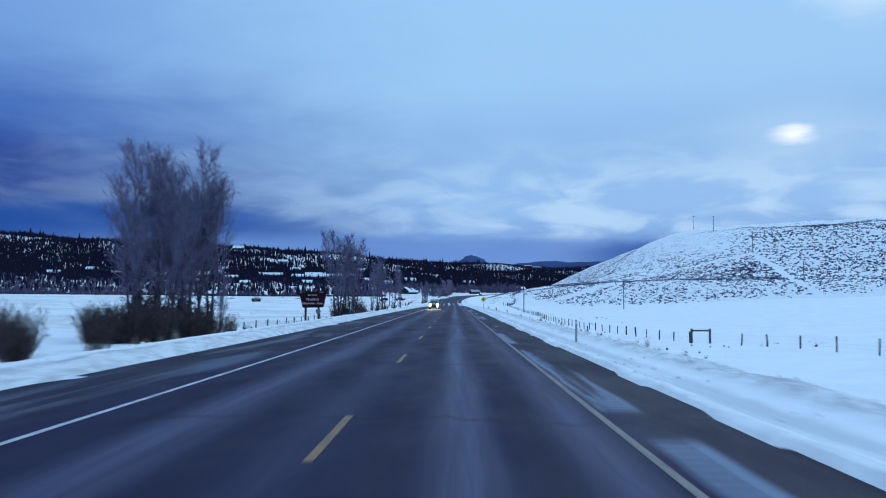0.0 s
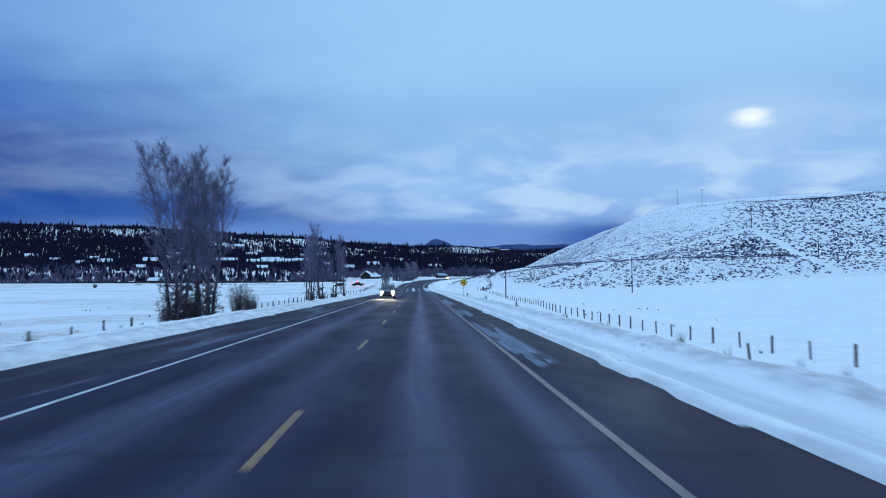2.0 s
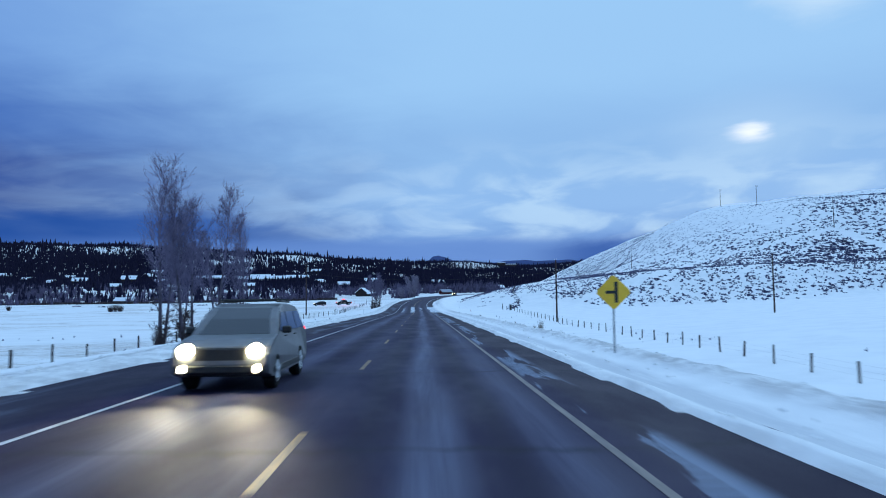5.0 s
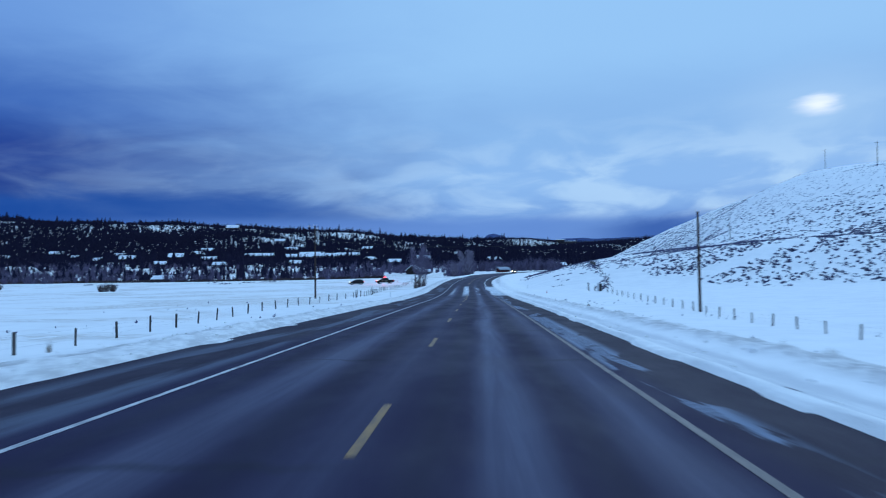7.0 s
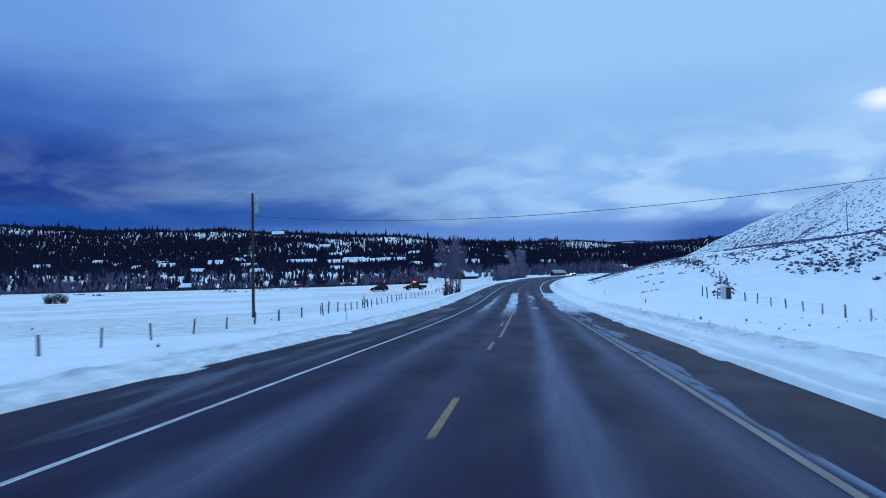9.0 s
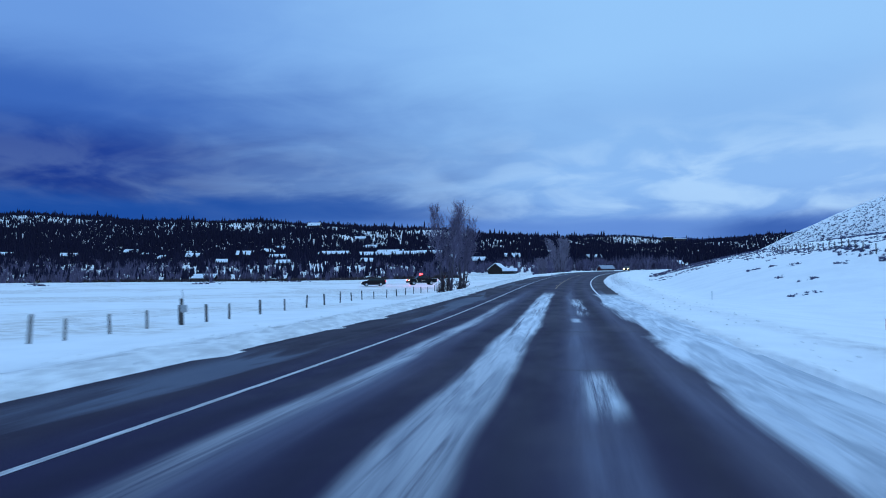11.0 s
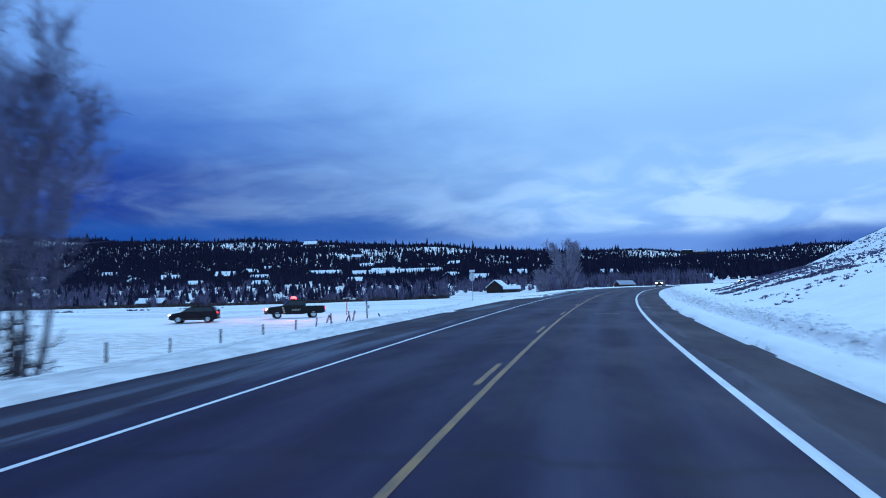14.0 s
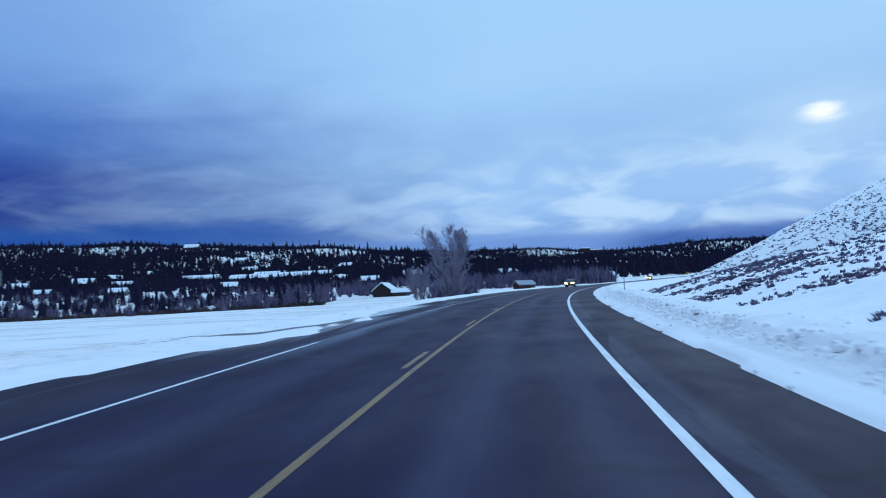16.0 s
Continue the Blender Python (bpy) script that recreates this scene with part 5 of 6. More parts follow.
for x, y, hgt, tilt, turn in ((-22.05, 404.0, 0.75, 18, 0), (-21.6, 404.1, 0.75, -18, 0), (-20.8, 405.8, 0.55, 22, 0), (-20.45, 405.9, 0.95, -10, 0), (-20.15, 405.7, 1.0, 12, 10), (-18.5, 409.2, 0.45, -25, 0),
                             (16.5, 85.0, 1.05, -6, 0), (-17.6, 288.4, 1.15, 3, 0), (-17.2, 285.2, 1.1, -5, 40), (-17.5, 291.4, 1.0, 4, 80), (22.4, 315.2, 1.3, 2, 0), (22.1, 311.4, 1.35, -3, 50), (22.9, 309.9, 1.0, 2, 20)):
    leaning_post(x, y, hgt, tilt, turn)


def gate_frame(x0, y0, x1, y1):
    """Two posts and a rail: the end brace of the fence."""
    a, b = Vector((x0, y0, gz(x0, y0))), Vector((x1, y1, gz(x1, y1)))
    ob = empty("fence_brace", Matrix.Translation(a), "wooden fence brace of two posts and a top rail", "fence")
    for p in (a, b):
        bm = bmesh.new()
        rod(bm, p - a - Vector((0, 0, 0.3)), p - a + Vector((0, 0, 1.25)), 0.10, 0.09, 9)
        part("post", bm, POST_WOOD, ob)
    bm = bmesh.new()
    rod(bm, Vector((0, 0, 1.08)), b - a + Vector((0, 0, 1.08)), 0.075, 0.065, 8)
    part("rail", bm, POST_WOOD, ob)
    return ob


gate_frame(22.1, 66.7, 23.2, 65.3)

# ---- poles and wires ----
GLASS_WHITE = plain("white_insulator", (0.55, 0.55, 0.56), (0.7, 0.7, 0.7), 9, 0.3, bump=0)
GREY_PAINT = plain("grey_enamel", (0.30, 0.31, 0.32), (0.38, 0.39, 0.40), 6, 0.5, bump=0.05)


def utility_pole(x, y, height, arm=True, lamp=False, transformer=False, base=None, turn=0.0, lean=0.0, r=0.15, tag=0.0):
    z = gz(x, y) if base is None else base
    ob = empty("utility_pole", pose(x, y, z, 0, lean, turn), "dark creosoted wooden utility pole standing in snow", "utility pole", group="utility poles")
    bm = bmesh.new()
    rod(bm, (0, 0, -0.6), (0, 0, height), r, r * 0.68, 12)
    part("shaft", bm, POLE_WOOD, ob, smooth=False)
    if arm:
        bm = bmesh.new()
        box(bm, 2.2, 0.10, 0.12, pose(0, -0.12, height - 0.55), 0.012)
        part("crossarm", bm, POLE_WOOD, ob)
        for k in (-1.0, -0.45, 0.45, 1.0):
            bm = bmesh.new()
            rod(bm, (k, -0.12, height - 0.43), (k, -0.12, height - 0.33), 0.03, 0.05, 8)
            rod(bm, (k, -0.12, height - 0.33), (k, -0.12, height - 0.25), 0.055, 0.03, 8)
            part("insulator", bm, GLASS_WHITE, ob)
    else:
        # two pins splayed over the pole's head
        for k in (-1, 1):
            bm = bmesh.new()
            rod(bm, (0.06 * k, 0, height - 0.1), (0.20 * k, 0, height + 0.10), 0.02, 0.02, 8)
            rod(bm, (0.20 * k, 0, height + 0.08), (0.24 * k, 0, height + 0.20), 0.055, 0.03, 8)
            part("insulator", bm, GLASS_WHITE, ob)
    if tag:
        bm = bmesh.new()
        box(bm, 0.20, 0.012, 0.30, pose(0, -r * 0.86, tag), 0.003)
        part("tag_plate", bm, STEEL, ob)
        bm = bmesh.new()
        rod(bm, (0.05, -r, 0.2), (0.05, -r * 0.8, tag * 0.55), 0.022, 0.022, 6)
        part("cable_guard", bm, GREY_PAINT, ob)
    if lamp:
        bm = bmesh.new()
        rod(bm, (0, -0.05, height - 0.5), (-0.35, -0.05, height - 0.1), 0.025, 0.025, 8)
        rod(bm, (-0.35, -0.05, height - 0.1), (-0.75, -0.05, height + 0.02), 0.025, 0.025, 8)
        part("bracket", bm, STEEL, ob)
        bm = bmesh.new()
        rod(bm, (-0.92, -0.05, height - 0.16), (-0.92, -0.05, height + 0.02), 0.20, 0.10, 12)
        rod(bm, (-0.92, -0.05, height + 0.02), (-0.92, -0.05, height + 0.14), 0.10, 0.06, 10)
        part("lamp_head", bm, GREY_PAINT, ob, "grey yard lamp head, unlit")
    if transformer:
        bm = bmesh.new()
        rod(bm, (0.34, 0, height - 1.75), (0.34, 0, height - 0.85), 0.19, 0.19, 14)
        rod(bm, (0.34, 0, height - 0.85), (0.34, 0, height - 0.78), 0.20, 0.12, 14)
        part("transformer", bm, GREY_PAINT, ob, "grey can-shaped transformer")
        bm = bmesh.new()
        rod(bm, (0.0, 0, height - 0.6), (0.42, -0.05, height - 0.25), 0.018, 0.018, 6)
        rod(bm, (0.42, -0.05, height - 0.6), (0.42, -0.05, height - 0.2), 0.04, 0.05, 8)
        part("fuse_cutout", bm, GLASS_WHITE, ob)
    return ob


utility_pole(25.3, 254.2, 10.85, arm=False, turn=10, r=0.17, tag=7.2)
utility_pole(-23.25, 284.15, 11.1, arm=False, lamp=True, transformer=True)
utility_pole(55.0, 235.4, 9.0, arm=False, r=0.13)
utility_pole(162.4, 342.9, 9.6, arm=True, turn=70)
utility_pole(169.4, 417.2, 12.4, arm=True, turn=60, lean=-4)
utility_pole(176.8, 500.2, 10.4, arm=True, turn=20)
utility_pole(183.0, 561.2, 12.4, arm=True, turn=20)
utility_pole(96.0, 452.0, 9.0, arm=False, r=0.12)


def cable(name, a, b, sag, r, label):
    """A hanging wire between two places."""
    n = 26
    pts = [Vector(a).lerp(Vector(b), i / n) - Vector((0, 0, sag * 4 * (i / n) * (1 - i / n))) for i in range(n + 1)]
    k = 5
    ring = [(math.cos(2 * math.pi * i / k) * r, math.sin(2 * math.pi * i / k) * r) for i in range(k)]
    side = Vector((b[1] - a[1], a[0] - b[0], 0)).normalized()
    v = [tuple(p + side * c + Vector((0, 0, s))) for p in pts for c, s in ring]
    f = [(j * k + i, j * k + (i + 1) % k, (j + 1) * k + (i + 1) % k, (j + 1) * k + i) for j in range(n) for i in range(k)]
    ob = mesh_ob(name, v, f, BLACK_CABLE)
    return tagged(ob, label, "cable")


cable("overhead_wire", (-23.1, 284.05, 8.5), (25.3, 254.2, 7.0), 1.5, 0.016, "dark overhead wire spanning the road between poles")

# ---- signs and markers ----
SIGN_BROWN = plain("dark_brown_sign_board", (0.018, 0.005, 0.009), (0.030, 0.009, 0.013), 5, 0.85, stretch=(0.4, 3, 3), bump=0.25)
SIGN_TEXT = plain("pale_routed_lettering", (0.62, 0.42, 0.52), (0.74, 0.52, 0.60), 8, 0.6, bump=0)
SIGN_GOLD = plain("cream_lettering", (0.45, 0.42, 0.36), (0.55, 0.50, 0.42), 8, 0.6, bump=0)
SIGN_BADGE = plain("dull_badge_enamel", (0.10, 0.11, 0.10), (0.17, 0.18, 0.16), 9, 0.6, bump=0)
SIGN_YELLOW = plain("yellow_reflective_sheet", (0.80, 0.45, 0.02), (0.86, 0.52, 0.03), 12, 0.35, bump=0)
SIGN_BLACK = plain("black_sign_film", (0.010, 0.010, 0.010), (0.016, 0.016, 0.016), 12, 0.5, bump=0)
SIGN_BACK = plain("bare_aluminium", (0.58, 0.59, 0.60), (0.70, 0.71, 0.72), 7, 0.5, 0.3, bump=0.05)
RED_SHEET = plain("red_reflective_sheet", (0.45, 0.02, 0.02), (0.5, 0.03, 0.03), 10, 0.4, bump=0)
WHITE_SHEET = plain("white_marker_plastic", (0.66, 0.67, 0.68), (0.74, 0.75, 0.76), 10, 0.5, bump=0)


def steel_cabinet(x, y, turn):
    """A long equipment cabinet by the fence: body, overhanging lid, end door with handle, side panels."""
    ob = empty("utility_cabinet", pose(x, y, gz(x, y) - 0.15, 0, 0, turn), "long grey steel utility cabinet with a dark end door in snow", "cabinet")
    bm = bmesh.new()
    box(bm, 0.62, 3.0, 1.58, pose(0, 1.5, 0), 0.02)
    part("body", bm, SIGN_BACK, ob)
    bm = bmesh.new()
    box(bm, 0.72, 3.12, 0.07, pose(0, 1.5, 1.582), 0.02)
    part("lid", bm, SIGN_BACK, ob)
    bm = bmesh.new()
    box(bm, 0.54, 0.04, 1.30, pose(0, -0.024, 0.2), 0.008)
    door = part("door", bm, CABINET_DARK, ob, "dark brown end door")
    bm = bmesh.new()
    rod(bm, (0.18, -0.07, 0.8), (0.18, -0.07, 1.0), 0.014, 0.014, 8)
    part("handle", bm, STEEL, door)
    for k in range(3):
        bm = bmesh.new()
        box(bm, 0.03, 0.86, 1.2, pose(-0.328, 0.52 + 0.98 * k, 0.26), 0.008)
        part("side_panel", bm, SIGN_BACK, ob)
    return ob


CABINET_DARK = plain("dark_brown_enamel", (0.020, 0.016, 0.018), (0.034, 0.028, 0.030), 6, 0.5, bump=0.05)
steel_cabinet(23.7, 308.2, -4)


def area_sign(x, y):
    z = gz(x, y)
    ob = empty("wooden_sign", pose(x, y, z, 0, 0, -8), "dark brown wooden area sign with pale lettering on two posts", "sign")
    base = max(0.15, 0.95 - (z + 0.75))
    low = 0.98 - z - 0.10
    outline = [(-0.78, low), (0.74, low), (0.84, low + 0.10), (1.06, low + 1.22), (0.98, low + 1.30), (0.2, low + 1.22), (-0.9, low + 1.16), (-1.12, low + 1.05), (-0.88, low + 0.10)]
    outline = [(-0.78 + (a + 0.78) * 1.2, low + (b - low) * 1.22 + 0.04 * (a + 0.8)) for a, b in outline]
    bm = bmesh.new()
    prism(bm, outline, 0.09, Matrix())
    bmesh.ops.bevel(bm, geom=[e for e in bm.edges], offset=0.012, segments=1, affect="EDGES")
    part("board", bm, SIGN_BROWN, ob)
    for k, t in ((-0.62, 0.0), (0.62, 0.0)):
        bm = bmesh.new()
        box(bm, 0.17, 0.17, low + 1.1, pose(k, 0.14, -0.3), 0.02)
        part("post", bm, POLE_WOOD, ob)
    front = lambda px, pz: pose(px, -0.05, pz, 90, 0, 0)
    lettering("lettering", "ARAPAHO", 0.20, SIGN_GOLD, ob, front(0.08, low + 1.17))
    lettering("lettering", "National", 0.34, SIGN_TEXT, ob, front(0.08, low + 0.79), "pink-white painted lettering")
    lettering("lettering", "Recreation Area", 0.30, SIGN_TEXT, ob, front(0.10, low + 0.42), "pink-white painted lettering")
    bm = bmesh.new()
    box(bm, 0.42, 0.012, 0.03, pose(0.90, -0.055, low + 1.44))
    part("small_line", bm, SIGN_GOLD, ob)
    bm = bmesh.new()
    rod(bm, (0.62, 0.02, low - 0.30), (0.62, 0.05, low - 0.30), 0.24, 0.24, 20)
    rod(bm, (0.62, 0.005, low - 0.30), (0.62, 0.02, low - 0.30), 0.15, 0.15, 16)
    part("badge", bm, SIGN_BADGE, ob, "round grey badge below the board")
    return ob


area_sign(-11.65, 70.1)


def steel_post(ob, height, x=0.0, y=0.0):
    bm = bmesh.new()
    box(bm, 0.055, 0.03, height + 0.4, pose(x, y, -0.4), 0.006)
    return part("post", bm, STEEL, ob)


def junction_sign(x, y, top):
    z = gz(x, y)
    ob = empty("warning_sign", pose(x, y, z, 0, 0, -2), "yellow diamond warning sign with black side-road symbol", "sign")
    steel_post(ob, top - z + 0.45)
    c = top - z
    h = 0.54
    bm = bmesh.new()
    prism(bm, [(0, -h), (h, 0), (0, h), (-h, 0)], 0.012, pose(0, -0.04, c))
    bmesh.ops.bevel(bm, geom=[e for e in bm.edges if abs((e.verts[0].co - e.verts[1].co).y) > 0.005], offset=0.05, segments=3, affect="EDGES")
    part("panel", bm, SIGN_YELLOW, ob)
    bm = bmesh.new()
    box(bm, 0.10, 0.008, 0.62, pose(0.08, -0.052, c - 0.31))
    part("symbol_stem", bm, SIGN_BLACK, ob)
    bm = bmesh.new()
    box(bm, 0.27, 0.008, 0.09, pose(-0.105, -0.052, c - 0.045))
    part("symbol_arm", bm, SIGN_BLACK, ob)
    return ob


junction_sign(7.25, 147.1, 2.0)
junction_sign(82.7, 683.5, 11.0)


def sign_back(x, y, top):
    """A stop sign seen from behind, on a tall post."""
    z = gz(x, y)
    ob = empty("traffic_sign", pose(x, y, z, 0, 0, 60), "bare metal back of a road sign on a tall post", "sign")
    steel_post(ob, top - z)
    bm = bmesh.new()
    prism(bm, [(0.40 * math.cos(radians(22.5 + 45 * i)), 0.40 * math.sin(radians(22.5 + 45 * i))) for i in range(8)], 0.01, pose(0, 0.03, top - z - 0.35))
    part("panel", bm, SIGN_BACK, ob)
    bm = bmesh.new()
    prism(bm, [(-0.30, -0.10), (0.30, -0.10), (0.30, 0.10), (-0.30, 0.10)], 0.01, pose(0.0, 0.02, top - z + 0.14, 0, 0, 90))
    part("name_plate", bm, WHITE_SHEET, ob)
    return ob


sign_back(-8.55, 403.3, 5.2)


def marker(x, y, height, mat, label, lean=0.0, tip=None):
    ob = empty("road_marker", pose(x, y, gz(x, y), 0, lean, 0), label, "marker post", group="road markers")
    bm = bmesh.new()
    box(bm, 0.09, 0.025, height + 0.3, pose(0, 0, -0.3), 0.006)
    part("stake", bm, mat, ob)
    bm = bmesh.new()
    box(bm, 0.075, 0.006, 0.12, pose(0, -0.018, height - 0.18))
    part("reflector", bm, tip or WHITE_SHEET, ob)
    return ob


marker(6.6, 33.3, 0.95, STEEL, "grey roadside delineator post with a reflector")
marker(13.2, 300.0, 0.45, RED_SHEET, "thin red marker stake in snow", tip=RED_SHEET)
marker(13.8, 447.5, 1.0, STEEL, "grey roadside delineator post with a reflector")
marker(12.0, 330.0, 0.7, WHITE_SHEET, "thin white marker stake in snow")
marker(-9.2, 262.0, 0.7, WHITE_SHEET, "thin white marker stake in snow")
marker(-25.4, 419.7, 1.6, RED_SHEET, "tall thin orange marker stake in snow", tip=RED_SHEET)


def tall_post(x, y, height):
    """A leaning post with a small box fixed to it."""
    ob = empty("meter_post", pose(x, y, gz(x, y), 0, -2, 15), "grey wooden post carrying a small metal box", "post")
    bm = bmesh.new()
    box(bm, 0.13, 0.13, height + 0.3, pose(0, 0, -0.3), 0.012)
    part("post", bm, POST_WOOD, ob)
    bm = bmesh.new()
    box(bm, 0.30, 0.16, 0.34, pose(0.12, -0.1, height * 0.48), 0.02)
    part("box", bm, GREY_PAINT, ob)
    bm = bmesh.new()
    rod(bm, (0.05, 0, height), (0.05, 0, height + 0.4), 0.02, 0.02, 6)
    part("rod", bm, STEEL, ob)
    return ob


tall_post(-19.6, 408.5, 2.0)
tall_post(-16.9, 300.5, 1.25)


# ---- vehicles ----
RUBBER = plain("tyre_rubber", (0.010, 0.010, 0.011), (0.020, 0.020, 0.021), 14, 0.85, bump=0.3)
RIM = plain("alloy_rim", (0.50, 0.51, 0.53), (0.62, 0.63, 0.65), 12, 0.45, 0.1, bump=0)
CAR_GLASS, _nt, _p = material("dark_car_glass")
_p.inputs["Base Color"].default_value, _p.inputs["Roughness"].default_value = (0.012, 0.015, 0.02, 1), 0.05
_p.inputs["Specular IOR Level"].default_value = 0.5
TRIM = plain("black_plastic_trim", (0.012, 0.012, 0.013), (0.02, 0.02, 0.021), 20, 0.6, bump=0.1)
BLACK_CAR = plain("black_car_paint", (0.006, 0.005, 0.006), (0.012, 0.010, 0.011), 3, 0.42, bump=0)
MAROON_CAR = plain("dirty_dark_car_paint", (0.010, 0.005, 0.008), (0.019, 0.010, 0.013), 3, 0.42, bump=0)
for _m in (BLACK_CAR, MAROON_CAR):
    _m.node_tree.nodes["Principled BSDF"].inputs["Specular IOR Level"].default_value = 0.18
SILVER_CAR = plain("dark_silver_car_paint", (0.10, 0.10, 0.105), (0.14, 0.14, 0.145), 3, 0.35, 0.3, bump=0)
DECAL = plain("pale_gold_lettering", (0.40, 0.36, 0.28), (0.48, 0.43, 0.33), 9, 0.5, bump=0)
HEADLIGHT = glowing("lit_headlight", (1.0, 0.88, 0.50), 60)
WARM_LIGHT = glowing("warm_lit_headlight", (1.0, 0.62, 0.26), 22)
PARK_LIGHT = glowing("dim_warm_lamp", (1.0, 0.80, 0.50), 10)
TAIL_LIGHT = glowing("lit_tail_light", (1.0, 0.03, 0.04), 4)
RED_BEACON = glowing("red_flashing_beacon", (1.0, 0.03, 0.03), 14)


def body_from(outline, half, tuck, name, mat, parent, label=""):
    """A body: the side outline (y ahead, z up), across the car, drawn in towards the roof by tuck metres above the waist."""
    bm = bmesh.new()
    top = max(z for _, z in outline)
    n = len(outline)

    def ring(f):
        out = []
        for y, z in outline:
            k = max(0.0, (z - 0.95) / max(top - 0.95, 0.01))
            out.append(bm.verts.new((f * (half - tuck * k), y, z)))
        return out

    xs = (-1.0, -0.94, 0.94, 1.0)
    rings = []
    for f in xs:
        r = ring(f)
        if abs(f) == 1.0:
            for v in r:
                v.co.y *= 0.985
                v.co.z = 0.35 + (v.co.z - 0.35) * 0.985
        rings.append(r)
    for a, b in zip(rings, rings[1:]):
        for i in range(n):
            j = (i + 1) % n
            bm.faces.new((a[i], a[j], b[j], b[i]))
    bm.faces.new(rings[0][::-1])
    bm.faces.new(rings[-1])
    bmesh.ops.recalc_face_normals(bm, faces=bm.faces)
    return part(name, bm, mat, parent, label)


def wheel(parent, x, y, r, width=0.24):
    side = 1 if x > 0 else -1
    bm = bmesh.new()
    rod(bm, (x - width / 2, y, r), (x + width / 2, y, r), r, r, 22)
    es = [e for e in bm.edges if len(e.link_faces) == 2 and any(len(f.verts) > 6 for f in e.link_faces)]
    bmesh.ops.bevel(bm, geom=es, offset=0.035, segments=2, affect="EDGES")
    t = part("wheel", bm, RUBBER, parent)
    bm = bmesh.new()
    xo = x + side * (width / 2 + 0.004)
    rod(bm, (xo - side * 0.05, y, r), (xo, y, r), r * 0.66, r * 0.62, 18)
    rod(bm, (xo, y, r), (xo + side * 0.02, y, r), r * 0.16, r * 0.12, 10)
    for k in range(5):
        a = 2 * math.pi * k / 5
        m = Matrix.Translation((xo + side * 0.006, y, r)) @ Matrix.Rotation(a, 4, "X")
        box(bm, 0.03, 0.07, r * 0.58, m)
    p = part("rim", bm, RIM, t)
    return t


def pane(parent, pts, name="window"):
    """A window of four or more corners, slightly thick, pushed outward."""
    bm = bmesh.new()
    vs = [bm.verts.new(p) for p in pts]
    f = bm.faces.new(vs)
    f.normal_update()
    n = f.normal.copy()
    r = bmesh.ops.extrude_face_region(bm, geom=[f])
    for v in r["geom"]:
        if isinstance(v, bmesh.types.BMVert):
            v.co += n * 0.012
    bmesh.ops.recalc_face_normals(bm, faces=bm.faces)
    return part(name, bm, CAR_GLASS, parent)


def lamp_pair(parent, y, z, half, sx, sz, mat, name, facing):
    for k in (-1, 1):
        bm = bmesh.new()
        box(bm, sx, 0.06, sz, pose(k * half, y + facing * 0.02, z - sz / 2), 0.02)
        part(name, bm, mat, parent)


